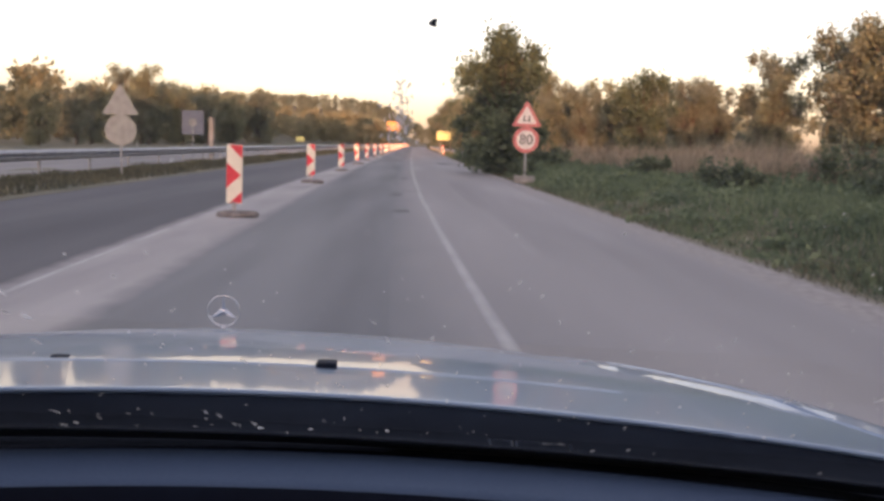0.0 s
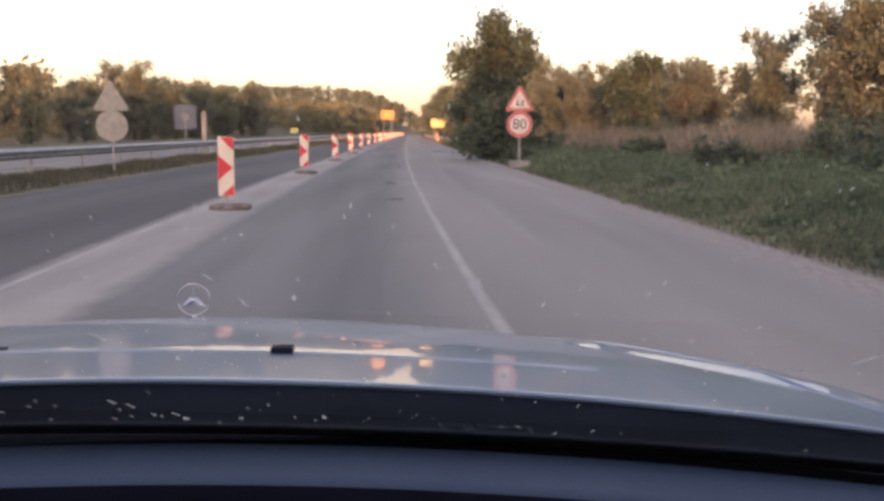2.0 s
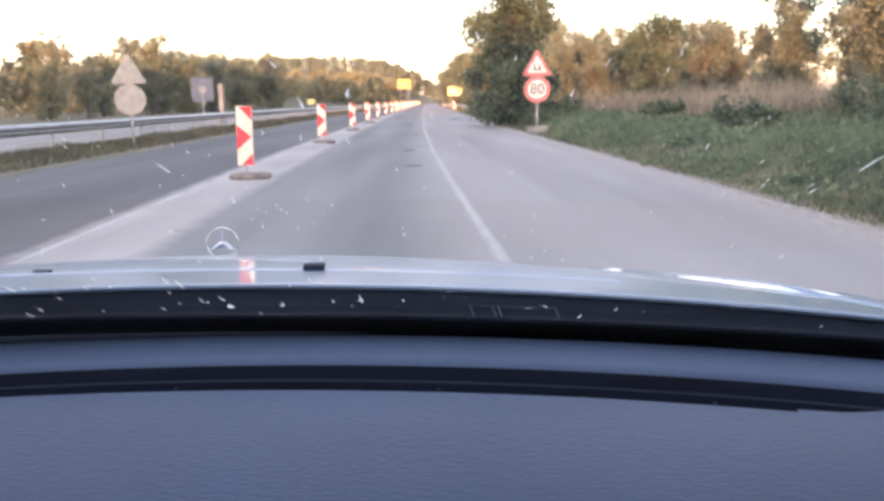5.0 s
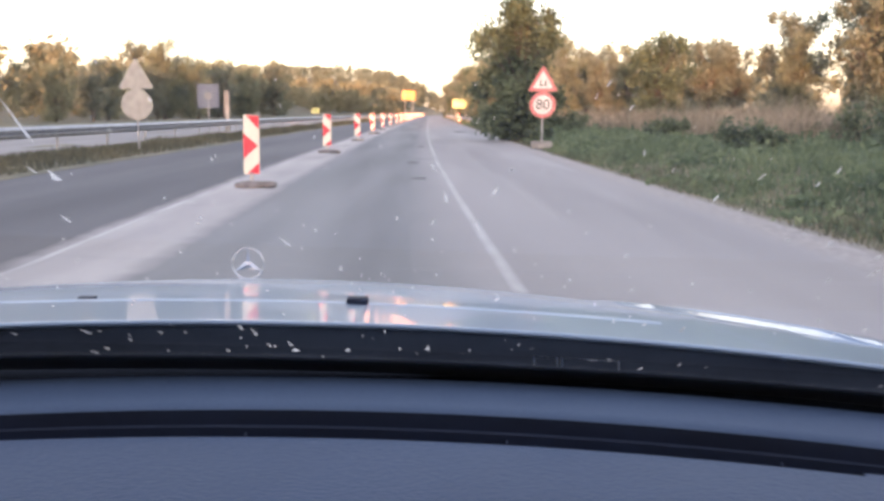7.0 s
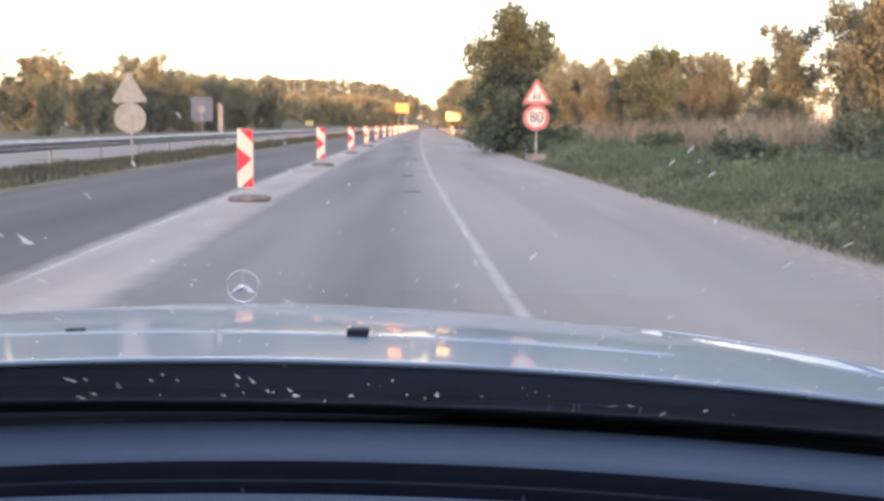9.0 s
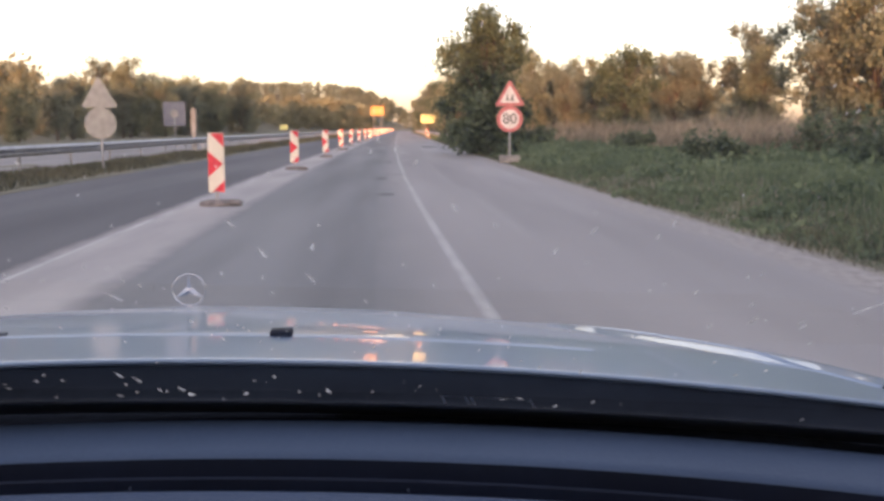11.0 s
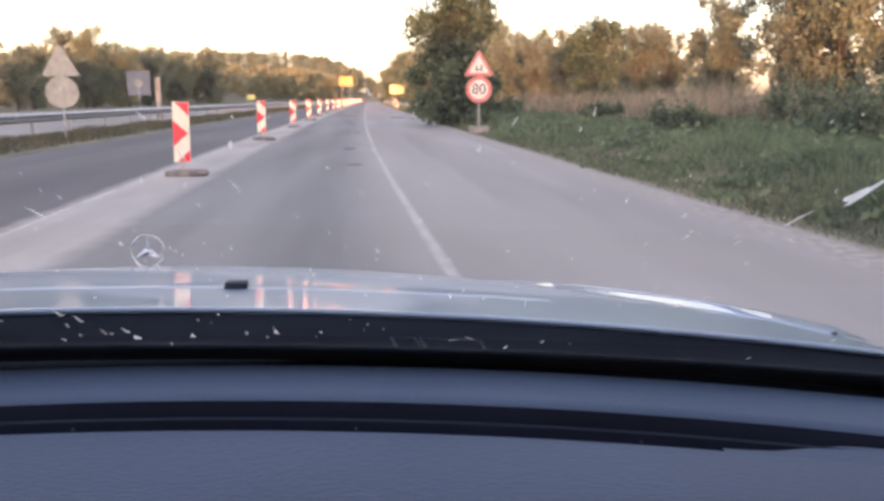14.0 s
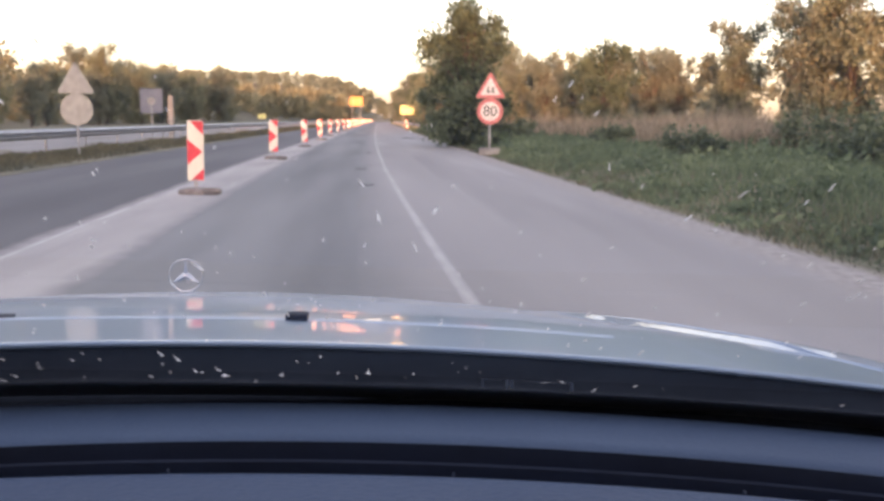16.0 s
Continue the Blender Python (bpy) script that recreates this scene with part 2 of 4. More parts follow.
def plate(bm, outline, thick, y0=0.0):
    """An upright plate from an x-z outline, from y0 back to y0 + thick."""
    front = [bm.verts.new((x, y0, z)) for x, z in outline]
    back = [bm.verts.new((x, y0 + thick, z)) for x, z in outline]
    bm.faces.new(front)
    bm.faces.new(back[::-1])
    k = len(outline)
    for i in range(k):
        bm.faces.new((front[i], back[i], back[(i + 1) % k], front[(i + 1) % k]))
    return bm


def circle(r, z, seg=32, x=0.0):
    return [(x + r * math.cos(2 * math.pi * i / seg), z + r * math.sin(2 * math.pi * i / seg)) for i in range(seg)]


def rounded_triangle(side, z0, radius=0.06):
    h = side * 0.866
    corners = [(-side / 2, z0), (side / 2, z0), (0, z0 + h)]
    cx, cz = 0, z0 + h / 3
    out = []
    for i, (x, z) in enumerate(corners):
        d = math.hypot(cx - x, cz - z)
        ux, uz = (cx - x) / d, (cz - z) / d
        ox, oz = x + ux * radius * 2, z + uz * radius * 2
        mid = math.atan2(-uz, -ux)
        for k in range(-3, 4):
            a = mid + math.radians(60) * k / 3
            out.append((ox + radius * math.cos(a), oz + radius * math.sin(a)))
    return out


def text_mesh(body, size, material, thick=0.002):
    c = bpy.data.curves.new("lettering", "FONT")
    c.body, c.size, c.extrude, c.align_x, c.align_y = body, size, thick, "CENTER", "CENTER"
    o = bpy.data.objects.new("lettering", c)
    scene.collection.objects.link(o)
    dg = bpy.context.evaluated_depsgraph_get()
    me = bpy.data.meshes.new_from_object(o.evaluated_get(dg))
    bpy.data.objects.remove(o)
    me.materials.clear()
    me.materials.append(material)
    return me


# ---- ground, roads ----
def off(y):
    """Sideways sweep of the road, which bears left and then gently right."""
    base = -0.9 * (1 - math.exp(-y / 25)) if y > 0 else -0.036 * y * math.exp(y / 40)
    return base + (((y - 240) / 100) ** 2 * 1.6 if y > 240 else 0)


def smooth_step(a, b, v):
    t = min(1, max(0, (v - a) / (b - a)))
    return t * t * (3 - 2 * t)


def height(x, y):
    """The lie of the land beside the road."""
    u = x - off(min(max(y, -100), 480))
    z = -0.06
    z += 0.5 * smooth_step(4.8, 7.2, u) + 0.25 * smooth_step(8, 25, u)
    z += 0.16 * smooth_step(-7.0, -8.0, u) - 0.12 * smooth_step(-9.6, -10.5, u)
    z += 0.3 * smooth_step(-19, -26, u)
    far = smooth_step(150, 330, y) * smooth_step(-14, -70, u)
    z += 5.0 * far + 17.0 * smooth_step(430, 545, y) * smooth_step(22, -45, x)
    z += 0.06 * noise.noise((x * 0.4, y * 0.4, 0)) * smooth_step(4.2, 6, abs(u + 1.5) - 2)
    return z


def ground():
    xs = sorted({round(s * v, 2) for s in (-1, 1) for v in (0, 2, 4, 5, 6, 7, 8, 9, 10, 11, 13, 15, 18, 22, 27, 34, 45, 60, 80, 110, 160, 260, 500, 1100, 2500)}
                | {-7.5, -8.5, -9.5, 4.5, 5.5})
    ys = [-2500, -1000, -400, -200, -120, -80, -60, -45, -30, -20, -12, -6] + [i * 3 for i in range(0, 40)] + \
         [125 + 12 * i for i in range(0, 30)] + [495, 520, 545, 570, 600, 660, 800, 1200, 2500]
    bm = bmesh.new()
    grid(bm, [[(x + off(min(max(y, -100), 480)), y, height(x + off(min(max(y, -100), 480)), y)) for x in xs] for y in ys])
    ob = new("ground", finish(bm, "ground", SOIL, True))
    tagged(ob, "rough roadside soil with dry and green patches", "ground", kind="structure")


def feathered(m, soft, scale, left, right):
    """Lets a thin layer of dust, gravel or worn paint run out into its neighbours' colours (u runs across it)."""
    n, l = m.node_tree.nodes, m.node_tree.links
    own = n["Principled BSDF"].inputs["Base Color"].links[0].from_socket
    uv, sep, tri, side = n.new("ShaderNodeUVMap"), n.new("ShaderNodeSeparateXYZ"), n.new("ShaderNodeMath"), n.new("ShaderNodeMath")
    tri.operation = "PINGPONG"
    tri.inputs[1].default_value = 0.5
    side.operation = "GREATER_THAN"
    side.inputs[1].default_value = 0.5
    tc, ns, ad, mr = n.new("ShaderNodeTexCoord"), n.new("ShaderNodeTexNoise"), n.new("ShaderNodeMath"), n.new("ShaderNodeMapRange")
    ns.inputs["Scale"].default_value, ns.inputs["Detail"].default_value = scale, 6
    ad.operation = "MULTIPLY_ADD"
    ad.inputs[1].default_value = 0.2
    l.new(uv.outputs[0], sep.inputs[0])
    l.new(sep.outputs["X"], tri.inputs[0])
    l.new(sep.outputs["X"], side.inputs[0])
    l.new(tc.outputs["Object"], ns.inputs["Vector"])
    l.new(ns.outputs["Fac"], ad.inputs[0])
    l.new(tri.outputs[0], ad.inputs[2])
    mr.inputs["From Min"].default_value, mr.inputs["From Max"].default_value = 0.12, 0.12 + soft
    l.new(ad.outputs[0], mr.inputs["Value"])
    edge, blend = n.new("ShaderNodeMixRGB"), n.new("ShaderNodeMixRGB")
    edge.inputs["Color1"].default_value, edge.inputs["Color2"].default_value = (*left, 1), (*right, 1)
    l.new(side.outputs[0], edge.inputs["Fac"])
    l.new(mr.outputs[0], blend.inputs["Fac"])
    l.new(edge.outputs[0], blend.inputs["Color1"])
    l.new(own, blend.inputs["Color2"])
    l.new(blend.outputs[0], n["Principled BSDF"].inputs["Base Color"])


feathered(DUST, 0.2, 2.5, (0.098, 0.099, 0.103), (0.196, 0.204, 0.207))
feathered(GRAVEL, 0.3, 6.0, (0.32, 0.313, 0.307), (0.2, 0.185, 0.13))
feathered(ASPHALT_WORN, 0.38, 0.8, (0.196, 0.204, 0.207), (0.32, 0.313, 0.307))
feathered(LINE_PAINT, 0.36, 7.0, (0.29, 0.285, 0.282), (0.3, 0.294, 0.29))
feathered(OLD_PAINT, 0.36, 7.0, (0.17, 0.17, 0.172), (0.3, 0.294, 0.288))


def across(ob, k):
    """Writes u = 0 to 1 over the k columns of points of a strip built row by row."""
    uv = ob.data.uv_layers.new(name="across")
    for lp in ob.data.loops:
        uv.data[lp.index].uv = ((lp.vertex_index % k) / (k - 1), 0)
    return ob


def layer(name, label, x0, x1, y0, y1, z, material, cat, step=1.5):
    """A thin spread of loose material on the road, feathered at both edges."""
    bm = bmesh.new()
    k = int((y1 - y0) / step) + 1
    ys = [y0 + (y1 - y0) * i / k for i in range(k + 1)]
    grid(bm, [[(x0 + (x1 - x0) * j / 8 + off(y), y, z if 0 < j < 8 else -0.002) for j in range(9)] for y in ys])
    ob = across(new(name, finish(bm, name, material)), 9)
    return tagged(ob, label, cat, kind="structure")


def lane(name, label, x0, x1, y0, y1, z, material, wobble=(0, 0), cat="road", thick=0.05, step=2.0):
    """A strip of surface that follows the road, with an edge that may be ragged."""
    bm = bmesh.new()
    k = int((y1 - y0) / step) + 1
    rows = []
    for i in range(k + 1):
        y = y0 + (y1 - y0) * i / k
        a = x0 + wobble[0] * (noise.noise((y * 0.35, 1.7, x0)) + 0.6 * noise.noise((y * 1.3, 5.1, x0)))
        b = x1 + wobble[1] * (noise.noise((y * 0.35, 8.7, x1)) + 0.6 * noise.noise((y * 1.3, 2.1, x1)))
        o = off(y)
        rows.append([(a + o, y, z - thick), (a + o, y, z), ((a * 2 + b) / 3 + o, y, z), ((a + b * 2) / 3 + o, y, z), (b + o, y, z), (b + o, y, z - thick)])
    grid(bm, rows)
    ob = new(name, finish(bm, name, material))
    return tagged(ob, label, cat, kind="structure")


ground()
lane("road_lane", "grey worn asphalt running lane", -2.4, 1.3, -60, 470, 0.0, ASPHALT)
lane("road_lane_side", "pale worn asphalt beside the white line", 1.3, 4.45, -60, 470, 0.0, ASPHALT_PALE, (0, 0.14))
lane("road_closed_lane", "dark asphalt of the closed lane", -7.15, -2.4, -60, 470, 0.0, ASPHALT_DARK, (0.12, 0))
layer("road_dust_strip", "pale dusty strip where the barrier boards stand", -3.1, -1.6, -60, 470, 0.004, DUST, "road")
layer("road_worn_strip", "worn paler asphalt under the white line", 0.3, 2.3, -60, 470, 0.002, ASPHALT_WORN, "road")
lane("shoulder_right", "sandy soil shoulder along the asphalt", 4.2, 5.25, -60, 470, -0.003, SOIL, (0.0, 0.22), "shoulder", step=0.7)
layer("gravel_right", "loose pale gravel strewn along the asphalt edge", 4.15, 4.95, -60, 470, 0.006, GRAVEL, "gravel")
lane("shoulder_left", "narrow soil edge of the closed lane", -7.5, -7.1, -60, 470, 0.01, SOIL, (0.15, 0.08), "shoulder", step=1.0)
lane("road_opposite", "pale asphalt of the opposite carriageway", -19.0, -10.6, -60, 470, 0.0, ASPHALT_FAR)


def white_line():
    """One worn edge line that drifts to the left ahead."""
    bm = bmesh.new()
    rows = []
    for i in range(260):
        y = -20 + i * 0.5 if i < 200 else 80 + (i - 200) * 5
        cx = 1.29 + off(y) * 1.35 + 0.03 * noise.noise((y * 0.2, 0, 3))
        w = 0.074 + 0.01 * noise.noise((y * 2.1, 4, 0))
        rows.append([(cx + w * k / 3, y, 0.004 if abs(k) < 3 else 0.0) for k in (-3, -2, -1, 0, 1, 2, 3)])
    grid(bm, rows)
    ob = across(new("road_marking", finish(bm, "road_marking", LINE_PAINT)), 7)
    tagged(ob, "worn white painted line on the asphalt", "road marking", kind="structure")


white_line()


def lane_line():
    """The closed lane's faded line at the edge of the dust."""
    bm = bmesh.new()
    rows = []
    for i in range(200):
        y = -10 + i * 0.5
        cx = -2.78 + off(y) + 0.02 * noise.noise((y * 0.3, 2, 3))
        rows.append([(cx + 0.06 * k / 3, y, 0.006 if abs(k) < 3 else 0.002) for k in (-3, -2, -1, 0, 1, 2, 3)])
    grid(bm, rows)
    ob = across(new("road_marking_closed_lane", finish(bm, "road_marking_closed_lane", OLD_PAINT)), 7)
    tagged(ob, "faded white line along the dusty strip", "road marking", kind="structure")


lane_line()


def tar_patch(x, y, w, d, seed):
    bm = bmesh.new()
    pts = []
    for i in range(22):
        a = 2 * math.pi * i / 22
        r = 1 + 0.35 * noise.noise((math.cos(a) * 1.3 + seed, math.sin(a) * 1.3, seed))
        pts.append(bm.verts.new((x + w * r * math.cos(a), y + d * r * math.sin(a), 0.004)))
    bm.faces.new(pts)
    ob = new("tar_patch", finish(bm, "tar_patch", TAR))
    tagged(ob, "small dark tar stain on the asphalt", "road stain", "tar stains", "structure")


for i, (x, y, w, d) in enumerate(((0.15, 17.0, 0.2, 0.25), (-0.05, 22.5, 0.18, 0.5), (0.02, 33.0, 0.16, 0.6), (0.3, 24.3, 0.3, 0.12), (2.4, 60.0, 0.45, 2.2))):
    tar_patch(x, y, w, d, i * 3.1)


# ---- vegetation ----
def leaf_cloud(centres, size, rng, flat=0.0):
    """Leaf blades (pointed quads) at the given centres; returns vertices and faces."""
    n = len(centres)
    d1 = rng.normal(size=(n, 3))
    d1 /= np.linalg.norm(d1, axis=1)[:, None]
    d2 = np.cross(d1, rng.normal(size=(n, 3)))
    d2 /= np.linalg.norm(d2, axis=1)[:, None] + 1e-9
    s = size * rng.uniform(0.6, 1.4, n)[:, None]
    v = np.stack([centres - d1 * s, centres + d2 * s * 0.55, centres + d1 * s, centres - d2 * s * 0.55], 1).reshape(-1, 3)
    return v, np.arange(4 * n).reshape(-1, 4)


def raw_mesh(name, verts, faces, material):
    me = bpy.data.meshes.new(name)
    me.from_pydata([tuple(v) for v in verts], [], [tuple(int(i) for i in f) for f in faces])
    me.materials.append(material)
    return me


def crown_points(h, spread, n, rng, low=0.25, lumps=14):
    """Points in a lumpy crown: many small clumps with gaps between them."""
    cs = []
    for _ in range(lumps):
        z = h * (low + (1 - low) * rng.uniform(0.05, 0.95))
        f = (z / h - low) / (1 - low)
        reach = spread * (0.35 + 0.65 * math.sin(math.pi * min(1, 0.12 + 0.8 * (1 - f)) ** 0.8))
        a = rng.uniform(0, 2 * math.pi)
        r = reach * rng.uniform(0.15, 0.95)
        cs.append((r * math.cos(a), r * math.sin(a), z, spread * rng.uniform(0.24, 0.48)))
    cs += [(0, 0, h * 0.88, spread * 0.34), (0, 0, h * 0.7, spread * 0.5), (0, 0, h * 0.5, spread * 0.55)]
    pts = []
    for c in cs:
        k = n // len(cs)
        p = rng.normal(size=(k, 3))
        p /= np.linalg.norm(p, axis=1)[:, None]
        p *= np.minimum(np.abs(rng.normal(0.55, 0.3, k)), 1.2)[:, None] * c[3] * np.array((1, 1, rng.uniform(0.75, 1.25)))
        pts.append(p + np.array(c[:3]))
    pts = np.concatenate(pts)
    pts[:, 2] = np.maximum(pts[:, 2], 0.12)
    return pts, cs


def tree(name, label, h, spread, leaves, leaf, material, seed, low=0.25, stems=1, lumps=14):
    rng = np.random.default_rng(seed)
    t = thing(name, label, "tree", group="roadside trees")
    pts, cs = crown_points(h, spread, leaves, rng, low, lumps)
    bm = bmesh.new()
    for s in range(stems):
        dx, dy = (rng.uniform(-0.5, 0.5, 2) * spread * 0.35) if stems > 1 else (0, 0)
        top = Vector((dx * 2, dy * 2, h * 0.82))
        a = Vector((dx * 0.4, dy * 0.4, -0.25))
        mid = a.lerp(top, 0.45) + Vector((rng.uniform(-0.1, 0.1), rng.uniform(-0.1, 0.1), 0)) * h * 0.1
        r = h * 0.022 / stems ** 0.4
        rod(bm, a, mid, r * 1.3, r * 0.8)
        rod(bm, mid, top, r * 0.8, r * 0.2)
    for c in cs:
        z0 = max(h * 0.12, c[2] * 0.6)
        rod(bm, (c[0] * 0.08, c[1] * 0.08, z0), (c[0] * 0.9, c[1] * 0.9, c[2]), h * 0.008, h * 0.002, 5)
    part("trunk", bm, BARK, t, "grey-brown bark with thin limbs")
    v, f = leaf_cloud(pts, leaf, rng)
    ob = new("crown", raw_mesh("crown", v, f, material))
    ob.parent = t
    return t


def woods(name, label, spots, material, seed, per=560, leaf=0.42):
    """Far trees that nobody could count, as one mass of leaves."""
    rng = np.random.default_rng(seed)
    allv, allf, base = [], [], 0
    for x, y, h, s in spots:
        pts, _ = crown_points(h, s, per, rng, 0.08, 8)
        pts += np.array((x, y, height(x, y) - 0.1))
        v, f = leaf_cloud(pts, leaf * h / 9, rng)
        allv.append(v)
        allf.append(f + base)
        base += len(v)
    ob = new(name, raw_mesh(name, np.concatenate(allv), np.concatenate(allf), material))
    tagged(ob, label, "woods", kind="stuff")


def blades(name, label, rng, n, area, tall, width, material, cat="grass", clump=0.35):
    """Grass over area(rng) -> x, y, as one mass of narrow bent blades."""
    v, f = [], []
    for i in range(n):
        x, y, k = area(rng)
        x += off(y)
        z = height(x, y)
        h = tall * k * rng.uniform(0.5, 1.2)
        a = rng.uniform(0, 2 * math.pi)
        dx, dy = math.cos(a) * width * (0.6 + 0.02 * y), math.sin(a) * width * (0.6 + 0.02 * y)
        lx, ly = rng.normal(0, 0.45, 2) * h
        b = len(v)
        v += [(x - dx, y - dy, z - 0.02), (x + dx, y + dy, z - 0.02), (x + dx * 0.6 + lx * 0.4, y + dy * 0.6 + ly * 0.4, z + h * 0.6),
              (x - dx * 0.6 + lx * 0.4, y - dy * 0.6 + ly * 0.4, z + h * 0.6), (x + lx, y + ly, z + h)]
        f += [(b, b + 1, b + 2, b + 3), (b + 3, b + 2, b + 4)]
    ob = new(name, raw_mesh(name, v, f, material))
    tagged(ob, label, cat, kind="stuff")


def near_bias(rng, y0, y1):
    return y0 + (y1 - y0) * rng.uniform(0, 1) ** 1.7


def verge_area(rng):
    y = near_bias(rng, 3, 130)
    u = 5.0 + 7.5 * rng.uniform(0, 1) ** 1.3
    patch = 0.55 + 0.9 * max(0, noise.noise((u * 0.5, y * 0.25, 2)) + 0.35)
    return u, y, patch * (0.35 + 0.65 * smooth_step(4.9, 6.4, u))


def edge_area(rng):
    y = near_bias(rng, 3, 90)
    return 4.8 + 1.2 * rng.uniform(0, 1) ** 1.5, y, 0.4 + 0.8 * max(0, noise.noise((1, y * 0.5, 9)) + 0.4)


def median_area(rng):
    y = near_bias(rng, 6, 150)
    u = -7.45 - 2.4 * rng.uniform(0, 1)
    return u, y, 0.5 + 0.7 * max(0, noise.noise((u, y * 0.3, 7)) + 0.4)


def reed_area(rng):
    y = near_bias(rng, 22, 75)
    u = 9.0 + (0.1 + 0.28 * y) * rng.uniform(0, 1)
    return u, y, 0.5 + 0.8 * max(0, noise.noise((u * 0.3, y * 0.2, 4)) + 0.35)


def field_area(rng):
    y = near_bias(rng, 10, 110)
    u = 12.0 + 60 * rng.uniform(0, 1)
    return u, y, 0.7


grng = np.random.default_rng(5)
blades("verge_grass", "uncut green grass and weeds on the verge", grng, 90000, verge_area, 0.26, 0.0115, GRASS)
blades("verge_weeds", "thin dry stalks along the road edge", grng, 9000, edge_area, 0.2, 0.008, MEDIAN_GRASS)
blades("median_grass", "dull brown-green grass on the central reservation", grng, 36000, median_area, 0.19, 0.014, MEDIAN_GRASS)
blades("dry_reeds", "tall dry brown reeds behind the verge", grng, 12000, reed_area, 1.15, 0.016, GRASS_DRY)
blades("field_stubble", "low dry field grass", grng, 9000, field_area, 0.4, 0.05, GRASS_DRY)


def weeds():
    """Low broad-leaved plants that fill the verge in ragged clumps."""
    rng = np.random.default_rng(17)
    pts = []
    for _ in range(1500):
        y = 4 + 66 * rng.uniform(0, 1) ** 1.5
        u = 5.2 + 8.5 * rng.uniform(0, 1) ** 1.2
        x = u + off(y)
        k = 0.5 + max(0, noise.noise((u * 0.45, y * 0.22, 2)) + 0.3)
        r, h = rng.uniform(0.12, 0.4) * k, rng.uniform(0.14, 0.36) * k * smooth_step(4.8, 6.2, u)
        n = 24
        p = rng.normal(size=(n, 3)) * np.array((r * 0.6, r * 0.6, 0)) + np.array((x, y, height(x, y)))
        p[:, 2] += h * rng.uniform(0.1, 1.1, n)
        pts.append(p)
    v, f = leaf_cloud(np.concatenate(pts), 0.062, rng)
    ob = new("verge_plants", raw_mesh("verge_plants", v, f, GRASS))
    tagged(ob, "low broad-leaved weeds in clumps on the verge", "weeds", kind="stuff")


weeds()


def shrub(label, at, h, s, material, seed, leaves=1600, leaf=0.06):
    rng = np.random.default_rng(seed)
    t = thing("shrub", label, "shrub", (at[0] + off(at[1]), at[1], height(at[0] + off(at[1]), at[1])), group="verge shrubs")
    pts, cs = crown_points(h, s, leaves, rng, 0.02, 9)
    bm = bmesh.new()
    for c in cs:
        rod(bm, (0, 0, -0.05), c[:3], 0.012, 0.004, 5)
    part("stems", bm, BARK, t)
    v, f = leaf_cloud(pts, leaf, rng)
    ob = new("foliage", raw_mesh("foliage", v, f, material))
    ob.parent = t


for i, (x, y, h, s) in enumerate(((9.2, 14.5, 0.75, 0.9), (10.2, 16.5, 0.9, 1.2), (8.0, 19.0, 0.55, 0.8), (11.5, 22.0, 0.8, 1.1), (8.3, 27.0, 0.6, 0.9),
                                  (7.2, 37.5, 0.8, 1.0), (5.6, 36.5, 0.5, 0.7), (13.5, 20.0, 0.8, 1.3), (14.0, 15.5, 1.2, 1.6), (12.2, 13.2, 1.0, 1.5), (5.4, 250.0, 1.6, 1.1), (5.1, 41.0, 1.1, 0.9), (5.6, 40.0, 1.0, 1.1), (6.4, 40.5, 1.2, 1.0))):
    shrub("low dark green bush in the verge grass", (x, y), h, s, LEAF_GREEN, 40 + i)


def place(t, x, y, scale, turn):
    """A copy of a tree, standing on the ground at x (from the road) and y."""
    X = x + off(min(y, 480))
    return copy_thing(t, pose(X, y, height(X, y), 0, 0, turn) @ Matrix.Diagonal((scale, scale, scale, 1)))


big = tree("tree", "tall dark green bushy tree beside the road", 6.6, 2.45, 20000, 0.11, LEAF_GREEN, 11, 0.02, 4, 44)
big.matrix_basis = pose(5.2 + off(41), 41, height(5.2 + off(41), 41), 0, 0, 20)
sapling = tree("tree", "slim green sapling leaning out of the thicket", 5.6, 0.75, 1800, 0.11, LEAF_GREEN, 12, 0.3, 1, 10)
sapling.matrix_basis = pose(4.75 + off(42), 42.5, height(4.75 + off(42), 42.5), 0, -5, 0)
low_green = tree("tree", "round green tree at the edge of the field", 6.5, 2.5, 8500, 0.115, LEAF_GREEN, 13, 0.1, 1, 34)
low_green.matrix_basis = pose(17.6, 66, height(17.6, 66), 0, 0, 0)
poplar = tree("tree", "olive-brown leafy tree in a loose row", 7.7, 2.4, 9000, 0.112, LEAF_OLIVE, 14, 0.02, 2, 42)
poplar.matrix_basis = pose(13.4, 85, height(13.4, 85), 0, 0, 0)
brown = tree("tree", "brownish thin-leaved tree in a loose row", 7.4, 2.3, 8500, 0.112, LEAF_BROWN, 15, 0.04, 1, 42)
brown.matrix_basis = pose(16.0, 88, height(16.0, 88), 0, 0, 0)

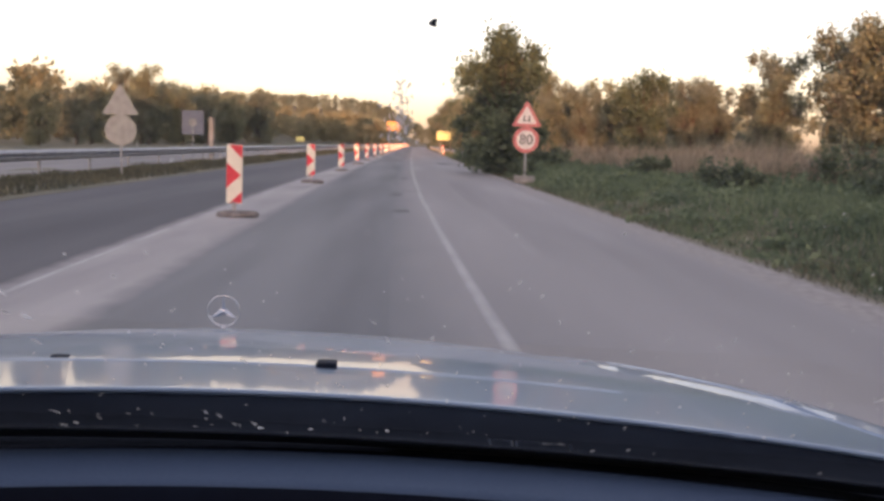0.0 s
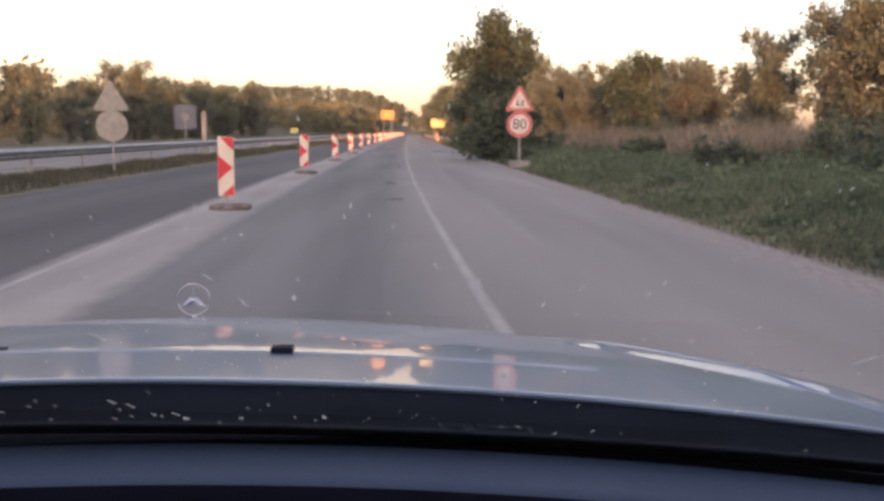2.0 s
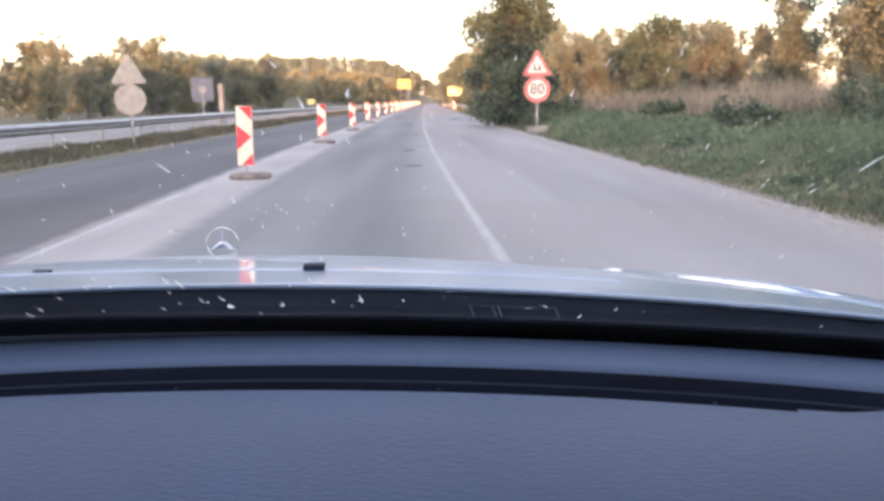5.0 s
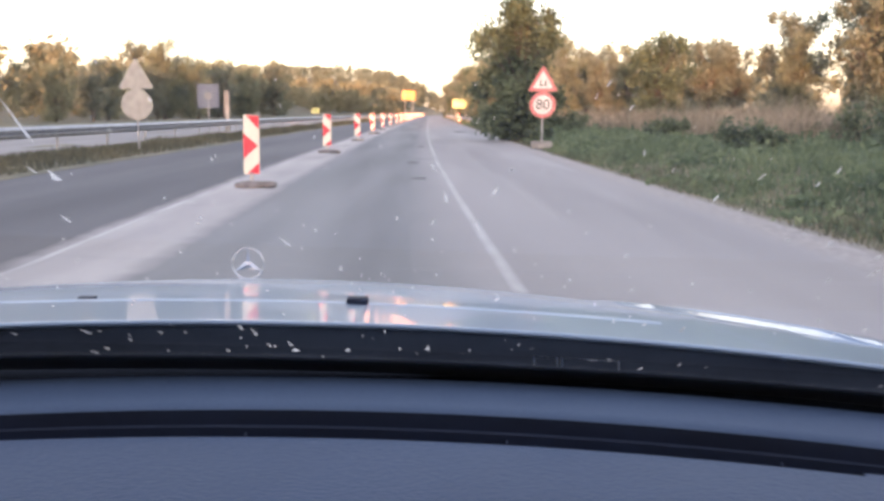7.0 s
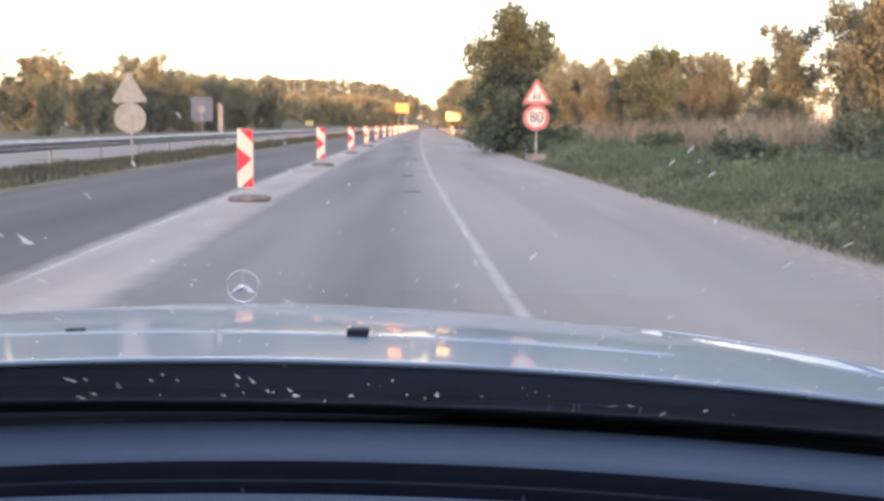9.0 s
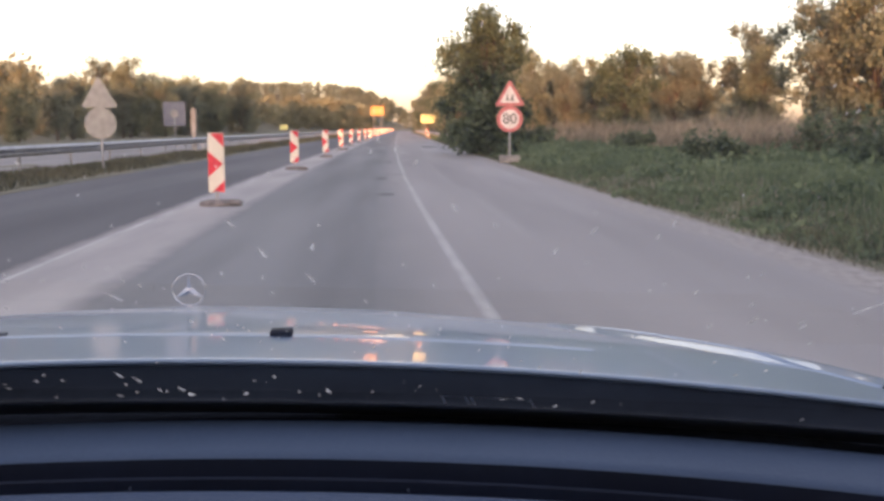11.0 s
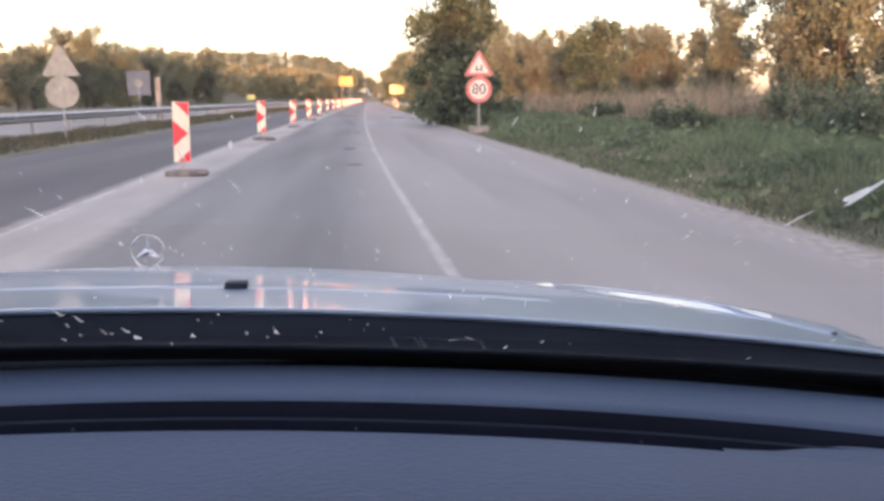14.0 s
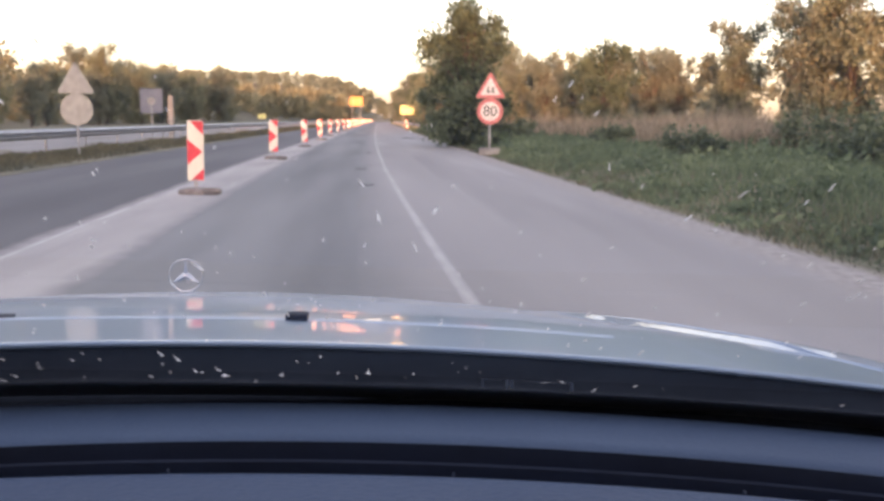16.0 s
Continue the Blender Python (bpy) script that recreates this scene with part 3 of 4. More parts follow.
trng = np.random.default_rng(21)
for kind, x, y, s in ((poplar, 9.9, 70, 0.62), (brown, 16.3, 78, 0.8), (poplar, 21.0, 74, 0.9), (brown, 23.5, 70, 0.85), (brown, 26.5, 73, 0.8),
                      (poplar, 29.0, 66, 0.85), (brown, 31.5, 60, 1.3), (poplar, 33.5, 58, 1.4), (brown, 36.5, 57, 1.5), (poplar, 38.5, 55, 1.5), (brown, 41.5, 54, 1.5),
                      (poplar, 44.0, 56, 1.5), (brown, 30.0, 70, 1.2), (poplar, 35.0, 66, 1.4), (brown, 25.0, 76, 0.95), (poplar, 19.0, 80, 0.92), (brown, 12.5, 80, 0.78), (brown, 7.4, 58, 0.62), (poplar, 6.4, 96, 0.72), (poplar, 7.6, 104, 0.85)):
    place(kind, x, y, s, trng.uniform(0, 360))
for i in range(26):
    y = 104 + i * 6.5
    place((poplar, low_green, poplar, brown)[i % 4], 7.0 + trng.uniform(0, 3.5) + (2 if i % 3 == 0 else 0), y, 0.95 + 0.25 * trng.uniform(0, 1), trng.uniform(0, 360))
for i in range(18):
    y = 108 + i * 9
    place((brown, poplar)[i % 2], 13.5 + trng.uniform(0, 5), y, 1.2 + 0.3 * trng.uniform(0, 1), trng.uniform(0, 360))
# trees beyond the opposite carriageway
for i in range(22):
    y = 45 + i * 7.5
    d = -30 - trng.uniform(0, 9)
    place((poplar, brown)[i % 2], d, y, (0.045 * math.hypot(d, y) + 1.0) / 6.5 * trng.uniform(0.85, 1.15), trng.uniform(0, 360))

place(poplar, -33.5, 116, 1.32, 40)
place(brown, -37.5, 119, 1.38, 140)

wrng = np.random.default_rng(31)
spots = []
for i in range(330):
    y = wrng.uniform(70, 430)
    edge = -34 + 18 * smooth_step(150, 420, y)
    x = edge - 70 * wrng.uniform(0, 1) ** 1.5 + off(y)
    spots.append((x, y, wrng.uniform(6.5, 10.5) * (0.75 + 0.25 * smooth_step(90, 200, y)), wrng.uniform(2.4, 3.8)))
for i in range(170):
    y = wrng.uniform(320, 430)
    u = -21 - 75 * wrng.uniform(0, 1) ** 1.4
    spots.append((off(y) + u, y, wrng.uniform(7.2, 8.8) + 4.0 * smooth_step(-42, -26, u), wrng.uniform(3.4, 4.6)))
# haze over the slope comes from its pale leaf colour
woods("woods_on_the_hill", "olive and brown wooded slope, haze and sun put into the leaf colour", spots, LEAF_HAZE, 32)
spots = []
for i in range(360):
    x = wrng.uniform(-200, 140)
    spots.append((x, wrng.uniform(480, 580), wrng.uniform(6.8, 8.2) + 5.0 * smooth_step(-45, -15, x) * smooth_step(9, -4, x), 4.8))
spots += [(wrng.uniform(20, 90), wrng.uniform(110, 430), wrng.uniform(8, 11), 3.5) for i in range(120)]
woods("woods_in_the_distance", "hazy brown line of far trees", spots, LEAF_BROWN, 33, 420, 0.46)
# unseen belt added to shade the near road; two gaps pass low sun
spots = [(wrng.uniform(-120, 120), wrng.uniform(-125, -75), wrng.uniform(11.5, 13.5), 3.8) for i in range(330)]
spots = [p for p in spots if not (-27 < p[0] + 0.105 * (-75 - p[1]) < -22.5 or -17.2 < p[0] + 0.105 * (-75 - p[1]) < -13)]
woods("woods_added_behind", "unseen tree belt added to shade the near road", spots, LEAF_GREEN, 34, 520, 1.0)


# ---- barrier boards ----
def barrier_board():
    """Upright red and white board on a rubber foot, with an arrow-shaped stripe pattern."""
    t = thing("barrier_board", "upright red and white striped barrier board on a dark rubber foot", "barrier board", group="row of barrier boards")
    w, h, z0 = 0.27, 1.0, 0.22
    bm = bmesh.new()
    box(bm, (w, 0.022, h), (0, 0.012, z0 + h / 2), 0.008)
    part("panel", bm, WHITE, t, "white reflective panel")

    def stripe(outline):
        b = bmesh.new()
        plate(b, [(x, z0 + z) for x, z in outline], 0.004, -0.003)
        part("stripe", b, RED, t, "red reflective stripe")

    e = w / 2 - 0.004
    stripe([(-e * 0.7, h - 0.01), (e, h - 0.24), (e, h - 0.01)])
    stripe([(-e, h - 0.31), (e * 0.86, h - 0.515), (-e, h - 0.74)])
    stripe([(-e * 0.55, 0.01), (e, 0.01), (e, 0.21)])
    bm = bmesh.new()
    box(bm, (0.06, 0.05, 0.2), (0, 0.015, 0.15), 0.01)
    part("socket", bm, POST_STEEL, t, "grey socket post")
    bm = bmesh.new()
    ring = [(0.29, 0.0), (0.3, 0.03), (0.27, 0.075), (0.15, 0.1), (0.0, 0.1)]
    rows = [[(r * math.cos(a) * 1.0, r * math.sin(a) * 0.75, z) for a in [2 * math.pi * i / 24 for i in range(24)]] for r, z in ring[:-1]]
    vs = grid(bm, rows, True)
    bm.faces.new(vs[-1])
    bm.faces.new(vs[0][::-1])
    part("foot", bm, RUBBER, t, "flat oval recycled rubber foot")
    return t


board = barrier_board()
brng = np.random.default_rng(3)
X0, Y0, GAP = -2.27, 14.84, 12.6
board.matrix_basis = pose(X0 + off(Y0), Y0, 0.006, 0, 0.8, 2)
for i in range(-3, 26):
    if i == 0:
        continue
    y = Y0 + i * GAP + brng.uniform(-0.4, 0.4)
    copy_thing(board, pose(X0 + off(y) + brng.uniform(-0.08, 0.08), y, 0.006, brng.uniform(-1.5, 1.5), brng.uniform(-2, 2), brng.uniform(-6, 6)))
y = 104
copy_thing(board, pose(4.75 + off(y), y, 0.02, 0, -7, -10))


def sandbag(x, y, turn):
    bm = bmesh.new()
    bmesh.ops.create_icosphere(bm, subdivisions=3, radius=0.5)
    for v in bm.verts:
        k = 1 + 0.12 * noise.noise(v.co * 3 + Vector((x, y, 0)))
        c = v.co
        v.co = Vector((math.copysign(abs(c.x * 2) ** 0.7 / 2, c.x) * 0.36 * k, c.y * 0.24 * k, max(c.z * 0.13 * k, -0.05)))
    ob = new("sandbag", finish(bm, "sandbag", SANDBAG, True))
    ob.matrix_basis = pose(x, y, 0.055, 0, 0, turn)
    tagged(ob, "dark sagging sandbag by the foot of a barrier board", "sandbag", "sandbags")


for i in (0, 1, 3, 6):
    y = Y0 + i * GAP
    sandbag(X0 + off(y) + 0.27, y - 0.1, 25 * i)


# ---- guardrails ----
def guardrail(name, label, u, y0, y1, top, face):
    t = thing(name, label, "guardrail")
    prof = [(0, top), (0.02, top - 0.02), (0.075, top - 0.07), (0.075, top - 0.11), (0.0, top - 0.155), (0.075, top - 0.2), (0.075, top - 0.24), (0.02, top - 0.29), (0, top - 0.31)]
    y = y0
    while y < y1:
        e = min(y + 4.0, y1)
        bm = bmesh.new()
        rows = []
        for k in range(3):
            yy = y + (e + 0.12 - y) * k / 2
            rows.append([(u + off(yy) + face * (px + 0.003 * (k == 2)), yy, z) for px, z in prof] +
                        [(u + off(yy) + face * (px - 0.006), yy, z) for px, z in prof[::-1]])
        grid(bm, rows, True)
        part("beam", bm, STEEL, t)
        bm = bmesh.new()
        box(bm, (0.06, 0.1, top + 0.25), (u + off(y + 1) - face * 0.06, y + 1, (top - 0.33) / 2 - 0.02), 0.006)
        part("post", bm, POST_STEEL, t)
        y = e


guardrail("guardrail", "galvanised steel crash barrier on the central reservation", -9.6, -20, 300, 0.86, 1)
guardrail("guardrail", "galvanised steel crash barrier along the tree-lined verge", 5.7, 76, 300, 0.8, -1)


# ---- road signs ----
def sign_pair(label, at, face_red, face_white, number, turn=0.0):
    """A triangular warning sign over a round limit sign on one post."""
    t = thing("road_sign", label, "road sign", at, turn)
    bm = bmesh.new()
    rod(bm, (0, 0.05, -0.3), (0, 0.05, 2.85), 0.035, seg=12)
    part("post", bm, POST_STEEL, t, "grey steel post")
    bm = bmesh.new()
    plate(bm, rounded_triangle(1.1, 1.95), 0.012)
    tri = part("triangle_plate", bm, face_red, t, "triangular plate with a broad faded border")
    bm = bmesh.new()
    plate(bm, rounded_triangle(0.74, 2.06, 0.03), 0.004, -0.004)
    part("inner_field", bm, face_white, tri)
    bm = bmesh.new()
    for x, z, w, h in () if not number else ((-0.09, 2.24, 0.05, 0.2), (0.09, 2.24, 0.05, 0.2), (0.0, 2.17, 0.3, 0.035)):
        box(bm, (w, 0.004, h), (x, -0.006, z))
    if number:
        part("symbol", bm, SIGN_BLACK, tri)
    bm = bmesh.new()
    plate(bm, circle(0.47, 1.48), 0.012)
    disc = part("round_plate", bm, face_red, t, "round plate with a broad faded border")
    bm = bmesh.new()
    plate(bm, circle(0.34, 1.48), 0.004, -0.004)
    part("inner_field", bm, face_white, disc)
    if number:
        me = text_mesh(number, 0.52, SIGN_BLACK)
        ob = new("numerals", me)
        ob.matrix_basis = pose(0, -0.006, 1.48, 90, 0, 0)
        ob.parent = disc
    if number:
        bm = bmesh.new()
        box(bm, (0.75, 0.36, 0.4), (0, 0.06, -0.02), 0.03)
        part("plinth", bm, CONCRETE, t, "pale concrete footing block")
    bm = bmesh.new()
    for z in (2.15, 1.6, 1.35):
        box(bm, (0.14, 0.05, 0.03), (0, 0.035, z), 0.004)
    part("bracket", bm, POST_STEEL, t)
    return t


sign_pair("faded red-bordered warning triangle above a round 80 limit sign", (5.05 + off(31.5), 31.5, 0.1), FADED_RED, SIGN_WHITE, "80", -4)
sign_pair("pale weathered triangle above a round plate on the reservation", (-8.0 + off(27), 27, 0.0), SIGN_GREY, SIGN_GREY, "", 6)


def round_sign(label, at, r, zc, face):
    t = thing("road_sign", label, "road sign", at)
    bm = bmesh.new()
    rod(bm, (0, 0.05, -0.3), (0, 0.05, zc + r), 0.04, seg=10)
    part("post", bm, POST_STEEL, t)
    bm = bmesh.new()
    plate(bm, circle(r, zc), 0.012)
    plate_back = bmesh.new()
    box(plate_back, (1.45, 0.03, 1.6), (0, 0.035, zc), 0.05)
    panel = part("panel", plate_back, BOARD_BLUE, t, "dull blue-grey square panel")
    part("round_plate", bm, face, panel, "pale disc on the panel")


round_sign("dull blue-grey square sign with a pale disc across the road", (-14.2, 58, 0.0), 0.26, 2.3, CONCRETE)


def marker_post(at, h):
    t = thing("marker_post", "pale concrete post beyond the reservation", "post", at)
    bm = bmesh.new()
    box(bm, (0.3, 0.3, h + 0.3), (0, 0, (h - 0.3) / 2), 0.03)
    part("shaft", bm, CONCRETE, t)


marker_post((-11.7 + off(58), 56, height(-11.7, 56)), 2.6)


def sign_board(name, label, at, w, h, z0, face, bars, turn=0.0, word=""):
    t = thing(name, label, "sign board", at, turn)
    for x in (-w * 0.3, w * 0.3):
        bm = bmesh.new()
        box(bm, (w * 0.055, w * 0.055, z0 + h * 0.9 + 0.3), (x, 0.09, (z0 + h * 0.9 - 0.3) / 2), 0.01)
        part("post", bm, CONCRETE, t)
    bm = bmesh.new()
    box(bm, (w, 0.04, h), (0, 0.02, z0 + h / 2), 0.012)
    panel = part("panel", bm, face, t)
    for x, z, bw, bh in bars:
        bm = bmesh.new()
        box(bm, (bw * w, 0.006, bh * h), (x * w, -0.004, z0 + z * h))
        part("lettering_bar", bm, BOARD_GREEN, panel)
    if word:
        ob = new("lettering", text_mesh(word, h * 0.3, BOARD_GREEN))
        ob.matrix_basis = pose(-w * 0.18, -0.004, z0 + h * 0.3, 90, 0, 0)
        ob.parent = panel


# green board; its retroreflected glare is painted as a pale yellow face
sign_board("direction_board", "green direction board with its glare painted as pale yellow, green lettering, on two posts", (5.7 + off(127), 127, 0.2), 2.4, 1.3, 1.75, BOARD_YELLOW,
           ((0, 0.96, 0.98, 0.03), (0, 0.04, 0.98, 0.03), (-0.15, 0.75, 0.5, 0.12)), -3, "Levka")
sign_board("roadworks_board", "large orange-yellow board on two tall posts", (-7.4, 320, 0.0), 4.7, 3.3, 5.9, BOARD_ORANGE, ((0, 0.6, 0.6, 0.1), (0, 0.35, 0.5, 0.08)), 2)
sign_board("small_board", "small yellow board beside the opposite carriageway", (-25.7, 200, 0.1), 1.8, 1.1, 1.0, BOARD_YELLOW, ((0, 0.5, 0.6, 0.15),))


# ---- the car ----
car = thing("car", "silver-blue saloon with a dusty insect-spattered windscreen", "car")
XC = 0.1


def line_at(Y, a, b, c, x, bow=0.15):
    u = x - XC
    return Vector((x, Y - bow * u * u, a + b * u + c * u * u))


def mix_lines(p, q, t, x, bulge=0.0):
    return line_at(*p, x).lerp(line_at(*q, x), t) + Vector((0, 0, bulge * 4 * t * (1 - t)))


GROOVE_NEAR = (0.60, 1.0423, 0.0276, -0.076)
GROOVE_FAR = (0.65, 1.0430, 0.0297, -0.077)
DASH_END = (0.73, 1.0452, 0.0204, -0.062)
FRIT = (0.775, 1.0524, 0.0153, -0.0617)
HOOD_BACK = (0.83, 1.0700, 0.0073, -0.064)
HOOD_FOLD = (1.03, 1.0480, -0.0066, -0.0486)
HOOD_BROW = (1.45, 0.9931, -0.011, -0.0717)


def span(a, b, n):
    return [a + (b - a) * i / n for i in range(n + 1)]


def down(line, x, dz, dy=0.0):
    return line_at(*line, x) + Vector((0, dy, dz))


def dashboard():
    bm = bmesh.new()
    rows = []
    for x in span(-0.8, 0.98, 66):
        near = line_at(*GROOVE_NEAR, x)
        rows.append([(x, 0.16, 0.62), (x, 0.17, 0.93), (x, 0.2, near.z - 0.03), (x, 0.27, near.z - 0.012), (x, 0.4, near.z + 0.001), near + Vector((0, -0.012, 0.0005)), near + Vector((0, -0.003, -0.002)),
                     near + Vector((0, 0, -0.01)), near + Vector((0, 0.004, -0.05))])
    grid(bm, rows)
    dash = part("dashboard", bm, DASH, car, "dark blue-grey grained soft-touch dashboard", True)
    bm = bmesh.new()
    rows = []
    for x in span(-0.8, 0.98, 66):
        far, end = line_at(*GROOVE_FAR, x), line_at(*DASH_END, x)
        rows.append([far + Vector((0, 0.001, -0.002)), far + Vector((0, 0.003, 0.0)), far + Vector((0, 0.012, 0.002)),
                     far.lerp(end, 0.6) + Vector((0, 0, 0.003)), end + Vector((0, -0.006, 0.001)), end, end + Vector((0, 0.003, -0.04))])
    grid(bm, rows)
    part("windscreen_ledge", bm, LEDGE, dash, "grained ledge below the glass", True)
    # the black vent channel with a thin rib along it
    bm = bmesh.new()
    grid(bm, [[down(GROOVE_NEAR, x, -0.045), down(GROOVE_FAR, x, -0.05), down(GROOVE_FAR, x, -0.0015, 0.001)] for x in span(-0.8, 0.98, 40)])
    part("vent_channel", bm, BLACK_PLASTIC, dash, "black defroster channel")
    tops, walls = [], []
    for x in span(-0.8, 0.98, 46):
        p = line_at(*GROOVE_NEAR, x).lerp(line_at(*GROOVE_FAR, x), 0.42)
        tops.append([p + Vector((0, -0.0018, -0.0034)), p + Vector((0, 0.0, -0.0022)), p + Vector((0, 0.002, -0.0034)), p + Vector((0, 0.002, -0.006))])
        walls.append([p + Vector((0, -0.0015, -0.04)), p + Vector((0, -0.0015, -0.0038)), p + Vector((0, 0.0015, -0.0038)), p + Vector((0, 0.0015, -0.04))])
    bm = bmesh.new()
    grid(bm, tops)
    part("vent_rib", bm, RIB_PLASTIC, dash, "narrow dark rib")
    bm = bmesh.new()
    grid(bm, walls)
    part("vent_divider", bm, BLACK_PLASTIC, dash, "black divider under the rib")
    # the near half of the channel ends in a tapered tip
    bm = bmesh.new()
    rows = []
    for x in span(0.66, 0.98, 18):
        k1 = 0.62 * smooth_step(0.66, 0.77, x)

        def at(k, dz, dy=0.0):
            return line_at(*GROOVE_NEAR, x).lerp(line_at(*GROOVE_FAR, x), k) + Vector((0, dy, dz))

        rows.append([at(0, -0.0006, -0.008), at(k1 * 0.3, -0.0012), at(k1 * 0.7, -0.0022), at(k1, -0.0036), at(k1 + 0.01, -0.008), at(k1 + 0.01, -0.04)])
    grid(bm, rows)
    part("channel_end", bm, DASH, dash, "", True)
    for i in range(5):
        x = -0.15 + 0.19 * i
        p = line_at(*GROOVE_NEAR, x)
        bm = bmesh.new()
        box(bm, (0.0016, 0.005, 0.006), p + Vector((0, 0.005, -0.0055)), 0.0005)
        part("vent_tab", bm, RIB_PLASTIC, dash, "tiny dark clip")
    p = line_at(*GROOVE_FAR, -0.012).lerp(line_at(*DASH_END, -0.012), 0.75)
    bm = bmesh.new()
    bmesh.ops.create_uvsphere(bm, u_segments=20, v_segments=10, radius=1.0, matrix=Matrix.Translation(p + Vector((0, 0, 0.001))) @ Matrix.Diagonal((0.013, 0.011, 0.0065, 1)))
    part("light_sensor", bm, BLACK_PLASTIC, dash, "small black domed sensor on the ledge", True)
    bm = bmesh.new()
    grid(bm, [[down(DASH_END, x, -0.012), down(FRIT, x, -0.02), down(FRIT, x, -0.09, 0.03)] for x in span(-0.8, 1.0, 34)])
    part("gap_shadow_tray", bm, RIB_PLASTIC, dash, "black tray below the glass edge")


dashboard()


def cowl():
    bm = bmesh.new()
    rows = []
    for x in span(-0.84, 0.98, 54):
        rib = 0.002 * math.sin(x * 90)
        rows.append([down(FRIT, x, -0.03, 0.0), down(FRIT, x, -0.013, 0.006), mix_lines(FRIT, HOOD_BACK, 0.35, x) + Vector((0, 0, -0.026 + rib)),
                     mix_lines(FRIT, HOOD_BACK, 0.75, x) + Vector((0, 0, -0.022 + rib)), down(HOOD_BACK, x, -0.007, 0.003), down(HOOD_BACK, x, -0.006, 0.03)])
    grid(bm, rows)
    part("cowl", bm, COWL_PLASTIC, car, "dark ribbed plastic cowl between bonnet and glass", True)


cowl()


HALF = 0.7


def hood_point(x, y):
    """Height of the bonnet: shallow behind the fold, a long brow, then falling to the nose."""
    s = HOOD_BACK, HOOD_FOLD, HOOD_BROW
    u = x - XC
    if y <= 1.03:
        t = (y - 0.83) / 0.2
        a = [s[0][k] + (s[1][k] - s[0][k]) * t for k in (1, 2, 3)]
    else:
        t = (y - 1.03) / 0.42
        a0 = 1.048 - 0.09 * (y - 1.03) - 0.1 * (y - 1.03) ** 2
        if y > 1.6:
            a0 -= 0.3 * (y - 1.6) ** 2
        t = min(t, 1.6)
        a = [a0, s[1][2] + (s[2][2] - s[1][2]) * t, s[1][3] + (s[2][3] - s[1][3]) * t]
    def ease(k):
        k = min(max(k, 0.0), 1.0)
        return k * k * (3 - 2 * k)

    crest = 0.0062 * ease(((x - 0.795) + 0.75 * (y - 1.163)) / 0.042) * ease((x - 0.62) / 0.08)
    return Vector((x, y - 0.15 * u * u, a[0] + a[1] * u + a[2] * u * u + crest))


